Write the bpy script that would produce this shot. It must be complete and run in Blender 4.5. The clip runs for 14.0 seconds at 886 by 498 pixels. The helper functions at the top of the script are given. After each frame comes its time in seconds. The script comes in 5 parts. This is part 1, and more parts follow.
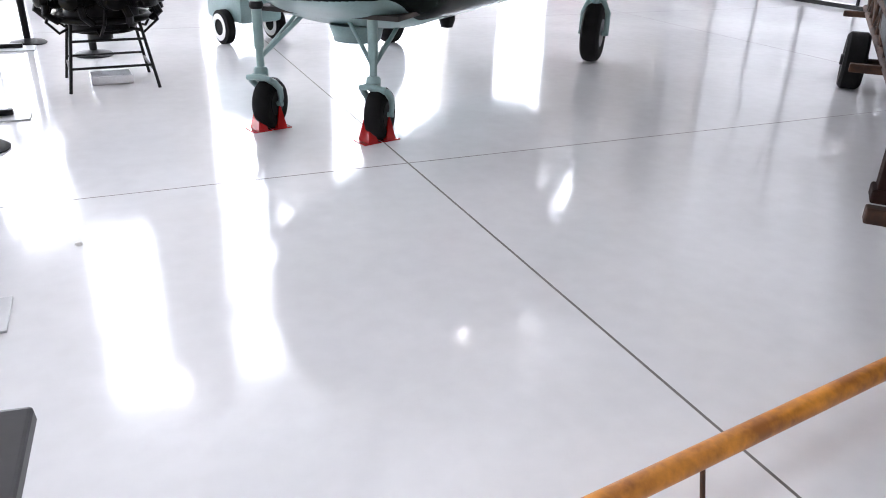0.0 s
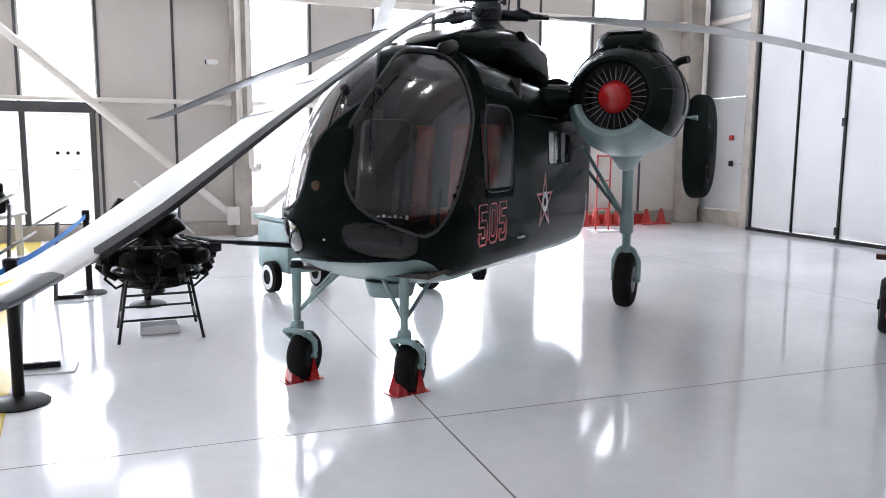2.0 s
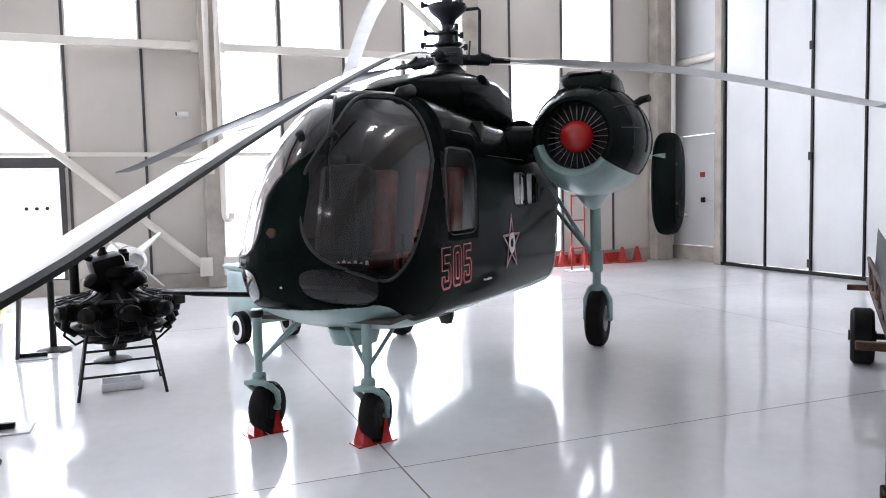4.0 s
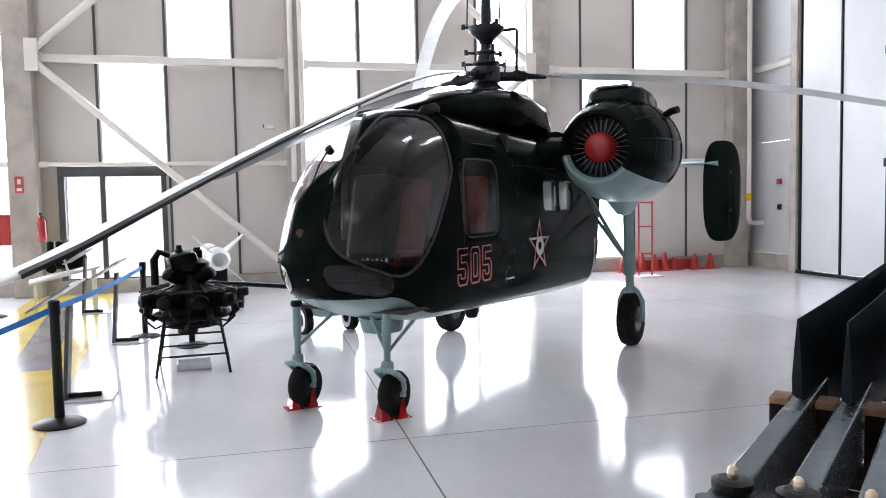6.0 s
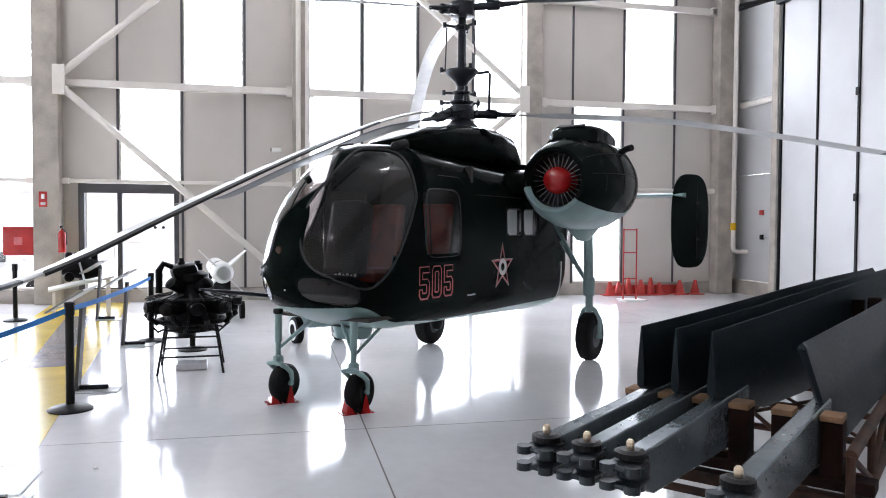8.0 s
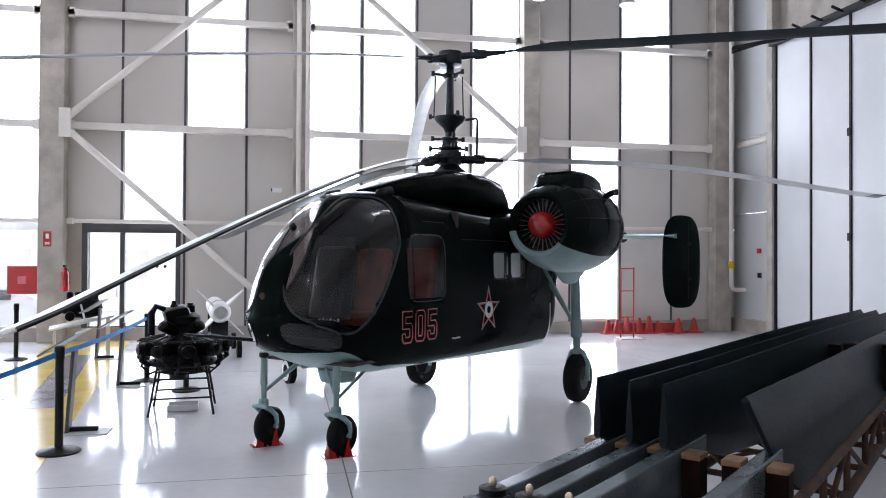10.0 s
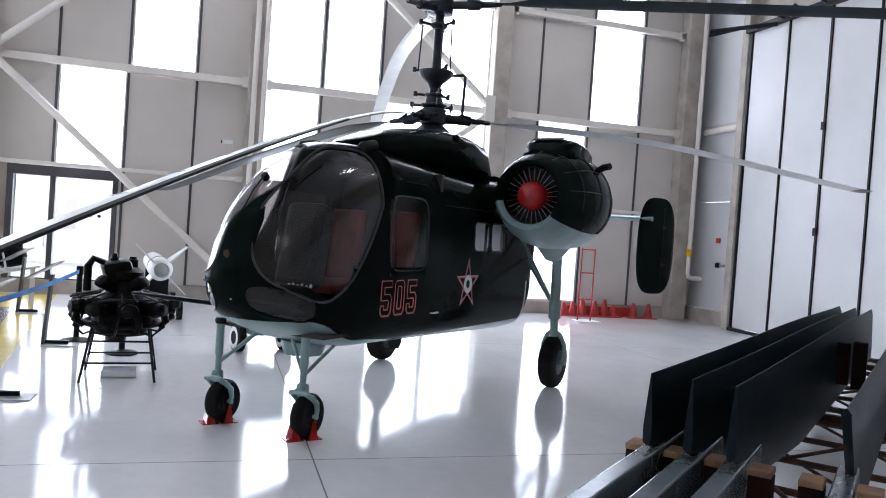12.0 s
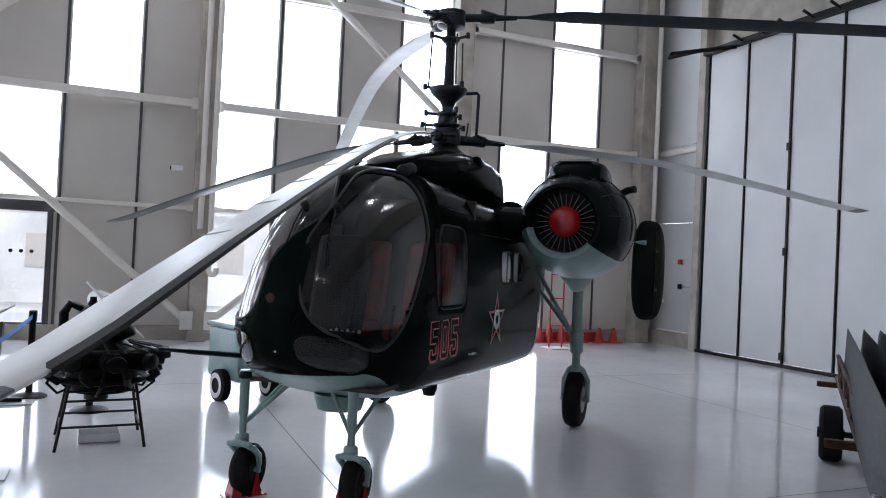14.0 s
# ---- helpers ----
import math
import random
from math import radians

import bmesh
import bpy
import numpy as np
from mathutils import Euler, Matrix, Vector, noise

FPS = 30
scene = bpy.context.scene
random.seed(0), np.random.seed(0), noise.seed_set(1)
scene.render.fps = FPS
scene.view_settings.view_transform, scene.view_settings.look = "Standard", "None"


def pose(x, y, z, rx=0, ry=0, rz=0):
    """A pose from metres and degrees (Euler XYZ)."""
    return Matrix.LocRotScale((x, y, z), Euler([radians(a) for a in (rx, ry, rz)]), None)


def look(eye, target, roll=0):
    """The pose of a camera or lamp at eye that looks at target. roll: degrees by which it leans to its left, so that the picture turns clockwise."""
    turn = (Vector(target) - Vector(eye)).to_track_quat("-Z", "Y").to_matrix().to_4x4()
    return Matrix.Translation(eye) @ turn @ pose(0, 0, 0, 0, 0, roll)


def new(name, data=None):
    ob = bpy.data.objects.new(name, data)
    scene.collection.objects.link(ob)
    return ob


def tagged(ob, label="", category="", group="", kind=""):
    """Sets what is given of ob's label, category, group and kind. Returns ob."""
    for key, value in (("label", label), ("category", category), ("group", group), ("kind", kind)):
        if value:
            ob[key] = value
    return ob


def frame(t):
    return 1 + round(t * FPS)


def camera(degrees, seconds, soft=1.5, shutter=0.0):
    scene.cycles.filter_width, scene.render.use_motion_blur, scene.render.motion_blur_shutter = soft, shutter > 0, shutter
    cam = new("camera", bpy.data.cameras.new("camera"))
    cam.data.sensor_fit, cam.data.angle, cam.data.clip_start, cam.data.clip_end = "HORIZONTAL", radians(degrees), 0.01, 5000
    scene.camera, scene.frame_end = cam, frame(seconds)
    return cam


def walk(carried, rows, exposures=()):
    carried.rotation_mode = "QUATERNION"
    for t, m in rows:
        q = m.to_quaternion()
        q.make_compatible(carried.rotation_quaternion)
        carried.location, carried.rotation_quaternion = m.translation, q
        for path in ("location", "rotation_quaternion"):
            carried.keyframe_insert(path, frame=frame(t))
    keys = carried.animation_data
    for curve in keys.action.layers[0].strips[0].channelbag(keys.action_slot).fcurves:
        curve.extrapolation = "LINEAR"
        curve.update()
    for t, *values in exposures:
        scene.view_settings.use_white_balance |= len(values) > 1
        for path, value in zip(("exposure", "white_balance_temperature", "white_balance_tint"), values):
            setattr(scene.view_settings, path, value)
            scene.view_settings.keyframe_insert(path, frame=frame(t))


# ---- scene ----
cam = camera(61.2, 14.0, soft=1.0)
EXPOSURES = [(0, 0.37, 6210, 20), (0.5, 0.27, 6200, 20), (1.5, 0.11, 6180, 19), (3, 0.17, 6160, 19), (5.5, 0.11, 6180, 19), (7, 0.11, 6180, 19), (8, 0, 6150, 19), (10.3, -0.3, 5930, 20), (12.5, -0.34, 5900, 19), (13.5, -0.62, 5900, 18), (14, -0.88, 5880, 17)]
PATH = [
    (0, (0.227, 0.228, 1.587), (0.962, 1.884, 0.74), 1.7),
    (0.5, (0.278, 0.194, 1.646), (0.977, 1.936, 0.955), 0.1),
    (1, (0.327, 0.113, 1.68), (0.964, 1.935, 1.156), -1.6),
    (1.5, (0.364, 0.119, 1.731), (0.991, 1.98, 1.35), -0.1),
    (2, (0.355, 0.212, 1.731), (1.028, 2.077, 1.468), 0.4),
    (2.5, (0.324, 0.274, 1.716), (1.054, 2.124, 1.509), 0.3),
    (3, (0.332, 0.311, 1.719), (1.085, 2.155, 1.535), -0.2),
    (3.2, (0.372, 0.327, 1.721), (1.109, 2.178, 1.548), -0.7),
    (5.3, (0.703, -0.325, 1.708), (1.389, 1.55, 1.594), -1.5),
    (5.5, (0.753, -0.427, 1.726), (1.373, 1.472, 1.621), -0.8),
    (6, (0.937, -0.629, 1.706), (1.404, 1.312, 1.582), -1.1),
    (6.5, (0.975, -0.896, 1.704), (1.452, 1.041, 1.567), -0.3),
    (7, (1.047, -1.128, 1.717), (1.469, 0.824, 1.611), 1.1),
    (7.5, (1.166, -1.413, 1.713), (1.517, 0.553, 1.6), 2.0),
    (8, (1.203, -1.627, 1.732), (1.63, 0.325, 1.665), 0.3),
    (8.2, (1.193, -1.691, 1.743), (1.635, 0.259, 1.694), 0.2),
    (10.3, (1.439, -1.834, 1.85), (1.832, 0.127, 1.875), 0.5),
    (10.5, (1.4, -1.767, 1.845), (1.828, 0.187, 1.857), 1.8),
    (11, (1.296, -1.555, 1.821), (1.78, 0.385, 1.835), 1.3),
    (11.5, (1.239, -1.282, 1.772), (1.754, 0.65, 1.73), 2.1),
    (12, (1.155, -0.983, 1.772), (1.722, 0.934, 1.729), 4.0),
    (12.5, (0.923, -0.761, 1.767), (1.604, 1.119, 1.757), 2.6),
    (13, (0.749, -0.498, 1.73), (1.451, 1.375, 1.718), 2.8),
    (13.5, (0.601, -0.177, 1.779), (1.268, 1.708, 1.826), 2.5),
    (14, (0.345, 0.082, 1.783), (1.121, 1.926, 1.817), 2.7),
]
walk(cam, [(t, look(eye, target, roll)) for t, eye, target, roll in PATH], EXPOSURES)

# ---- light ----
world = bpy.data.worlds.new("world")
scene.world = world
world.use_nodes = True
wn = world.node_tree.nodes
sky = wn.new("ShaderNodeTexSky")
sky.sky_type, sky.sun_disc, sky.sun_elevation, sky.sun_rotation = "NISHITA", False, radians(48), radians(20)
wn["Background"].inputs[1].default_value = 0.12
world.node_tree.links.new(sky.outputs[0], wn["Background"].inputs[0])
sun = new("sun", bpy.data.lights.new("sun", "SUN"))
sun.data.energy, sun.data.angle, sun.data.color = 5.0, radians(0.5), (1, 0.96, 0.9)
sun.matrix_basis = look((5, 40, 30), (5, 70, 0))
WINDOW_POWER = 11.5
LAMP_POWER = 16.0


# ---- materials ----
def mat(name, col, rough=0.5, metal=0.0, var=0.08, scale=3.0, fine=60.0, bump=0.05, coat=0.0, col2=None, spec=0.5):
    m = bpy.data.materials.new(name)
    m.use_nodes = True
    n, l = m.node_tree.nodes, m.node_tree.links
    b = n["Principled BSDF"]
    tc = n.new("ShaderNodeTexCoord")
    big, small = n.new("ShaderNodeTexNoise"), n.new("ShaderNodeTexNoise")
    big.inputs["Scale"].default_value, small.inputs["Scale"].default_value = scale, fine
    big.inputs["Detail"].default_value, small.inputs["Detail"].default_value = 5, 3
    for t in (big, small):
        l.new(tc.outputs["Object"], t.inputs["Vector"])
    ramp = n.new("ShaderNodeValToRGB")
    c2 = col2 or tuple(max(0, c * (1 - 2.2 * var)) for c in col)
    c1 = tuple(min(1, c * (1 + var)) for c in col)
    ramp.color_ramp.elements[0].position, ramp.color_ramp.elements[1].position = 0.3, 0.68
    ramp.color_ramp.elements[0].color, ramp.color_ramp.elements[1].color = (*c2, 1), (*c1, 1)
    add = n.new("ShaderNodeMath")
    add.operation = "MULTIPLY_ADD"
    l.new(small.outputs["Fac"], add.inputs[0])
    add.inputs[1].default_value = 0.3
    sub = n.new("ShaderNodeMath")
    sub.operation = "SUBTRACT"
    l.new(big.outputs["Fac"], sub.inputs[0])
    sub.inputs[1].default_value = 0.15
    l.new(sub.outputs[0], add.inputs[2])
    l.new(add.outputs[0], ramp.inputs[0])
    l.new(ramp.outputs[0], b.inputs["Base Color"])
    rr = n.new("ShaderNodeMapRange")
    rr.inputs["To Min"].default_value, rr.inputs["To Max"].default_value = max(0.02, rough * 0.8), min(1, rough * 1.2)
    l.new(small.outputs["Fac"], rr.inputs["Value"])
    l.new(rr.outputs[0], b.inputs["Roughness"])
    b.inputs["Metallic"].default_value = metal
    b.inputs["Specular IOR Level"].default_value = spec
    b.inputs["Coat Weight"].default_value = coat
    b.inputs["Coat Roughness"].default_value = 0.05
    if bump:
        bp = n.new("ShaderNodeBump")
        bp.inputs["Strength"].default_value, bp.inputs["Distance"].default_value = bump, 0.01
        l.new(small.outputs["Fac"], bp.inputs["Height"])
        l.new(bp.outputs[0], b.inputs["Normal"])
    return m


def glass(name, tint, rough=0.0, gloss=1.0, rise=5.0, base=0.045):
    m = bpy.data.materials.new(name)
    m.use_nodes = True
    n, l = m.node_tree.nodes, m.node_tree.links
    n.remove(n["Principled BSDF"])
    tr, gl, mx, lw, pw, ad = (n.new("ShaderNode" + k) for k in ("BsdfTransparent", "BsdfGlossy", "MixShader", "LayerWeight", "Math", "Math"))
    tr.inputs[0].default_value = (*tint, 1)
    gl.inputs["Roughness"].default_value = rough
    gl.inputs[0].default_value = (gloss, gloss, gloss, 1)
    lw.inputs[0].default_value = 0.5
    pw.operation, pw.inputs[1].default_value = "POWER", rise
    ad.operation, ad.inputs[1].default_value, ad.inputs[2].default_value = "MULTIPLY_ADD", 0.9, base
    l.new(lw.outputs["Facing"], pw.inputs[0])
    l.new(pw.outputs[0], ad.inputs[0])
    l.new(ad.outputs[0], mx.inputs[0])
    l.new(tr.outputs[0], mx.inputs[1])
    l.new(gl.outputs[0], mx.inputs[2])
    l.new(mx.outputs[0], n["Material Output"].inputs[0])
    return m


def glow(name, col, power):
    m = bpy.data.materials.new(name)
    m.use_nodes = True
    b = m.node_tree.nodes["Principled BSDF"]
    b.inputs["Emission Color"].default_value, b.inputs["Emission Strength"].default_value = (*col, 1), power
    return m


M_FLOOR = mat("epoxy_floor", (0.775, 0.78, 0.795), 0.10, 0, 0.05, 0.6, 9.0, 0.012, spec=0.6)
M_JOINT = mat("joint_filler", (0.16, 0.15, 0.14), 0.6)
M_YELLOW = mat("yellow_floor_paint", (0.62, 0.46, 0.07), 0.2, 0, 0.08, 2.0, 30, 0.02)
M_GREYPAINT = mat("grey_floor_paint", (0.2, 0.2, 0.22), 0.2, 0, 0.08, 2.0, 30, 0.02)
M_PANEL = mat("grey_wall_panel", (0.60, 0.56, 0.515), 0.5, 0, 0.03, 0.8, 40, 0.02)
M_PANEL_R = mat("white_wall_panel", (0.61, 0.615, 0.62), 0.35, 0, 0.03, 0.8, 40, 0.02)
M_CONC = mat("concrete", (0.44, 0.40, 0.35), 0.85, 0, 0.12, 2.5, 50, 0.3)
M_STEEL_W = mat("white_painted_steel", (0.77, 0.73, 0.67), 0.4, 0, 0.04, 2, 30, 0.03)
M_DARKFRAME = mat("dark_grey_frame", (0.07, 0.07, 0.075), 0.4, 0, 0.1, 3, 50, 0.03)
M_BLACK = mat("black_steel", (0.006, 0.006, 0.0065), 0.45, 0, 0.2, 6, 80, 0.05, spec=0.25)
M_RUBBER = mat("tyre_rubber", (0.008, 0.0075, 0.0075), 0.75, 0, 0.2, 8, 90, 0.25, spec=0.2)
M_GREEN = mat("dark_green_gloss_paint", (0.006, 0.0105, 0.0088), 0.16, 0, 0.25, 1.6, 40, 0.015, spec=0.02, col2=(0.0032, 0.0045, 0.004))
M_TEAL = mat("pale_teal_paint", (0.25, 0.37, 0.36), 0.3, 0, 0.1, 3.0, 60, 0.03)
M_RED = mat("red_paint", (0.46, 0.014, 0.014), 0.2, 0, 0.12, 5, 50, 0.02, coat=0.6)
M_REDPL = mat("red_plastic", (0.50, 0.04, 0.03), 0.5, 0, 0.1, 4, 50, 0.03)
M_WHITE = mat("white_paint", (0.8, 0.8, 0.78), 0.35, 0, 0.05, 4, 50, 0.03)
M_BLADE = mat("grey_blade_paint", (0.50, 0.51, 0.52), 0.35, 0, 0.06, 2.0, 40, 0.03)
# Own grey of the tip caps; also paints shade onto one rotor blade.
M_BLADE_DK = mat("dark_grey_cap_and_shaded_blade", (0.11, 0.12, 0.13), 0.3, 0, 0.08, 2.0, 40, 0.03)
M_VANE = mat("dull_vane_metal", (0.27, 0.28, 0.28), 0.4, 0.3, 0.1, 6, 60, 0.03)
M_ALU = mat("bare_aluminium", (0.62, 0.63, 0.65), 0.3, 0.9, 0.08, 4, 60, 0.03)
M_HUB = mat("oiled_dark_steel", (0.03, 0.034, 0.042), 0.35, 0.6, 0.2, 8, 80, 0.06)
M_ENGINE = mat("black_engine_metal", (0.005, 0.0045, 0.0045), 0.42, 0.05, 0.3, 9, 90, 0.1, spec=0.12)
M_CYL = mat("grey_cast_metal", (0.024, 0.024, 0.024), 0.42, 0.2, 0.2, 9, 90, 0.1, spec=0.3)
M_SPAR = mat("grey_green_spar_paint", (0.125, 0.155, 0.17), 0.24, 0.25, 0.14, 3, 40, 0.012)
M_FORK = mat("dark_steel_fork", (0.035, 0.045, 0.05), 0.35, 0.5, 0.2, 9, 70, 0.05)
# Own paint of the spare blades; also the shaded upper rotor blade.
M_PLATE = mat("slate_green_and_shaded_blade", (0.009, 0.018, 0.023), 0.42, 0, 0.2, 1.5, 40, 0.03, spec=0.18)
M_RUST = mat("rusty_brown_steel", (0.065, 0.026, 0.011), 0.7, 0.1, 0.35, 6, 70, 0.2)
M_ORANGE = mat("scuffed_orange_paint", (0.62, 0.25, 0.03), 0.4, 0, 0.18, 9, 45, 0.08, col2=(0.32, 0.11, 0.02))
M_WOOD = mat("raw_timber", (0.32, 0.18, 0.09), 0.7, 0, 0.2, 7, 60, 0.15)
M_SEAT = mat("red_brown_seat_leather", (0.36, 0.055, 0.022), 0.55, 0, 0.2, 5, 60, 0.1)
M_INNER = mat("dark_cabin_lining", (0.045, 0.038, 0.034), 0.7, 0, 0.2, 4, 60, 0.08)
M_BELT = mat("blue_webbing", (0.03, 0.22, 0.62), 0.7, 0, 0.1, 6, 90, 0.1)
M_YTIP = mat("yellow_tip_paint", (0.75, 0.48, 0.02), 0.6, 0, 0.1, 6, 60, 0.03, spec=0.1)
M_PINK = mat("faded_red_marking", (0.62, 0.16, 0.17), 0.4, 0, 0.1, 8, 60, 0.0)
M_GLASS = glass("clear_window_glass", (0.95, 0.97, 0.97))
M_CANOPY = glass("smoked_canopy_glass", (0.56, 0.53, 0.53), 0.11, 1.0, 2.8, 0.045)
M_DOORGL = glass("hazy_door_glass", (0.45, 0.43, 0.42), 0.22, 0.7)
M_CEIL = mat("white_ceiling_sheet", (0.75, 0.75, 0.74), 0.5, 0, 0.04, 1, 30, 0.03)
M_LAMP = glow("lamp_diffuser", (1, 0.98, 0.94), 4.0)
M_BRASS = mat("brass_cap", (0.75, 0.62, 0.45), 0.35, 0.8, 0.1, 9, 60, 0.03)
M_DKBOARD = mat("dark_stained_board", (0.018, 0.006, 0.004), 0.7, 0, 0.3, 6, 60, 0.12, spec=0.15)
M_OUT = mat("sunlit_paving", (0.55, 0.54, 0.52), 0.9, 0, 0.1, 0.5, 10, 0.1)
M_OUTWALL = mat("sunlit_render", (0.85, 0.84, 0.83), 0.9, 0, 0.1, 0.5, 10, 0.1)


# ---- mesh helpers ----
def finish(name, bm, m, smooth=False):
    me = bpy.data.meshes.new(name)
    bmesh.ops.recalc_face_normals(bm, faces=bm.faces)
    bm.to_mesh(me)
    bm.free()
    me.materials.append(m)
    if smooth:
        me.polygons.foreach_set("use_smooth", [True] * len(me.polygons))
        me.set_sharp_from_angle(angle=radians(38))
    return me


def part(name, bm, m, parent=None, label="", smooth=False):
    ob = new(name, finish(name, bm, m, smooth))
    ob.parent = parent
    return tagged(ob, label=label) if label else ob


def thing(name, label, category, m=None, group="", kind=""):
    ob = new(name)
    ob.empty_display_size = 0.1
    ob.matrix_basis = m or Matrix()
    return tagged(ob, label, category, group, kind)


def single(name, bm, m, label, category, group="", kind="", smooth=False):
    return tagged(part(name, bm, m, None, "", smooth), label, category, group, kind)


def box(bm, c, s, rot=None, bevel=0.0):
    r = bmesh.ops.create_cube(bm, size=1.0)
    mt = Matrix.Translation(c) @ (rot or Matrix()) @ Matrix.Diagonal((*s, 1))
    bmesh.ops.transform(bm, matrix=mt, verts=r["verts"])
    if bevel:
        es = list({e for v in r["verts"] for e in v.link_edges})
        bmesh.ops.bevel(bm, geom=es, offset=bevel, segments=2, affect="EDGES", profile=0.5)
    return bm


def B(c, s, rot=None, bevel=0.0):
    return box(bmesh.new(), c, s, rot, bevel)


def tube(bm, pts, r, n=12, close=False):
    """A round bar along the points; r is one radius or one for each point."""
    pts = [Vector(p) for p in pts]
    rs = r if isinstance(r, (list, tuple)) else [r] * len(pts)
    rings, up = [], None
    for i, p in enumerate(pts):
        if close:
            d = pts[(i + 1) % len(pts)] - pts[i - 1]
        else:
            d = pts[min(i + 1, len(pts) - 1)] - pts[max(i - 1, 0)]
        d.normalize()
        if up is None:
            up = d.orthogonal().normalized()
        up = (up - d * up.dot(d)).normalized()
        side = d.cross(up)
        rings.append([bm.verts.new(p + rs[i] * (math.cos(a) * up + math.sin(a) * side)) for a in (2 * math.pi * k / n for k in range(n))])
    for i in range(len(rings) - (0 if close else 1)):
        a, b = rings[i], rings[(i + 1) % len(rings)]
        for k in range(n):
            bm.faces.new((a[k], a[(k + 1) % n], b[(k + 1) % n], b[k]))
    if not close:
        bm.faces.new(rings[0][::-1])
        bm.faces.new(rings[-1])
    return bm


def T(pts, r, n=12, close=False):
    return tube(bmesh.new(), pts, r, n, close)


def lathe(bm, prof, m=None, n=40, squash=(1, 1), cap=True):
    """Turns (along, radius) pairs round the local x axis."""
    m = m or Matrix()
    rings = []
    for x, r in prof:
        rings.append([bm.verts.new(m @ Vector((x, squash[0] * r * math.cos(a), squash[1] * r * math.sin(a)))) for a in (2 * math.pi * k / n for k in range(n))])
    for a, b in zip(rings, rings[1:]):
        for k in range(n):
            bm.faces.new((a[k], a[(k + 1) % n], b[(k + 1) % n], b[k]))
    if cap and prof[0][1] > 1e-4:
        bm.faces.new(rings[0][::-1])
    if cap and prof[-1][1] > 1e-4:
        bm.faces.new(rings[-1])
    bmesh.ops.remove_doubles(bm, verts=bm.verts, dist=1e-5)
    return bm


def L(prof, m=None, n=40, squash=(1, 1), cap=True):
    return lathe(bmesh.new(), prof, m, n, squash, cap)


UPX = Matrix(((0, 0, 1, 0), (0, 1, 0, 0), (1, 0, 0, 0), (0, 0, 0, 1)))  # local x to world z


def at(x, y, z, rz=0):
    return pose(x, y, z, 0, 0, rz)


# ---- the hangar ----
YW, XD = 15.73, 12.4
XS = [-8.8, -7.47, -6.15, -4.83, -3.53, -2.19, -0.87, 0.46, 1.8, 3.07, 4.38, 5.7, 6.96, 8.23, 9.57, 10.97, 12.3, 13.1]
ZS = [0.28, 2.6, 4.68, 7.1, 9.2]
OPEN = {0: {-7.47, -6.15, -4.83, 1.8, 4.38, 5.7, 8.23}, 1: {-7.47, -6.15, -4.83, -2.19, 1.8, 4.38, 5.7, 8.23},
        2: {-4.83, -0.87, 1.8, 3.07, 5.7, 9.57}, 3: {-4.83, -0.87, 1.8, 3.07, 5.7, 9.57}}

floor = thing("floor", "glossy pale grey epoxy floor with sawn joints", "floor", kind="structure")
part("slab", B((2, 4, -0.15), (23, 24.2, 0.3)), M_FLOOR, floor)
for k, (cx, cy, sx, sy) in enumerate([(1.915, 3.5, 0.012, 23), (2, 4.64, 22, 0.008), (7.9, 3.5, 0.008, 23), (-4.1, 3.5, 0.008, 23), (2, 10.6, 22, 0.006), (2, -1.3, 22, 0.008)]):
    part("floor_joint", B((cx, cy, 0.0), (sx, sy, 0.0016)), M_JOINT, floor)
ground = single("ground", B((2, 15, -0.52), (400, 400, 0.3)), M_OUT, "sunlit pale paving outside the hangar", "ground", kind="structure")
backdrop = single("backdrop", B((2, 34, 14), (130, 0.2, 32)), glow("bright_haze", (0.95, 0.98, 1.0), 7.0), "bright white hazy sky beyond the windows", "sky", kind="structure")

wall_back = thing("wall_back", "grey sandwich panel wall with tall windows", "wall", kind="structure")
part("plinth", B((2.2, YW + 0.05, 0.14), (22.2, 0.22, 0.28)), M_CONC, wall_back)
for x0, x1 in zip(XS, XS[1:]):
    for k, (z0, z1) in enumerate(zip(ZS, ZS[1:])):
        if x0 in OPEN[k] or (k == 0 and x0 in (-3.53, -2.19)):
            continue
        part("wall_panel", B(((x0 + x1) / 2, YW + 0.05, (z0 + z1) / 2), (x1 - x0 - 0.02, 0.1, z1 - z0 - 0.014), None, 0.006), M_PANEL, wall_back)
part("panel_backing", B((-3.2, YW + 0.13, 1.3), (0.7, 0.05, 2.6)), M_PANEL, wall_back)
part("panel_backing", B((-0.92, YW + 0.05, 1.3), (0.09, 0.1, 2.6)), M_PANEL, wall_back)
for x in XS[1:-1]:
    part("cover_strip", B((x, YW - 0.012, 4.7), (0.05, 0.02, 8.9)), M_DARKFRAME if x not in (-3.53, 6.96) else M_PANEL, wall_back)

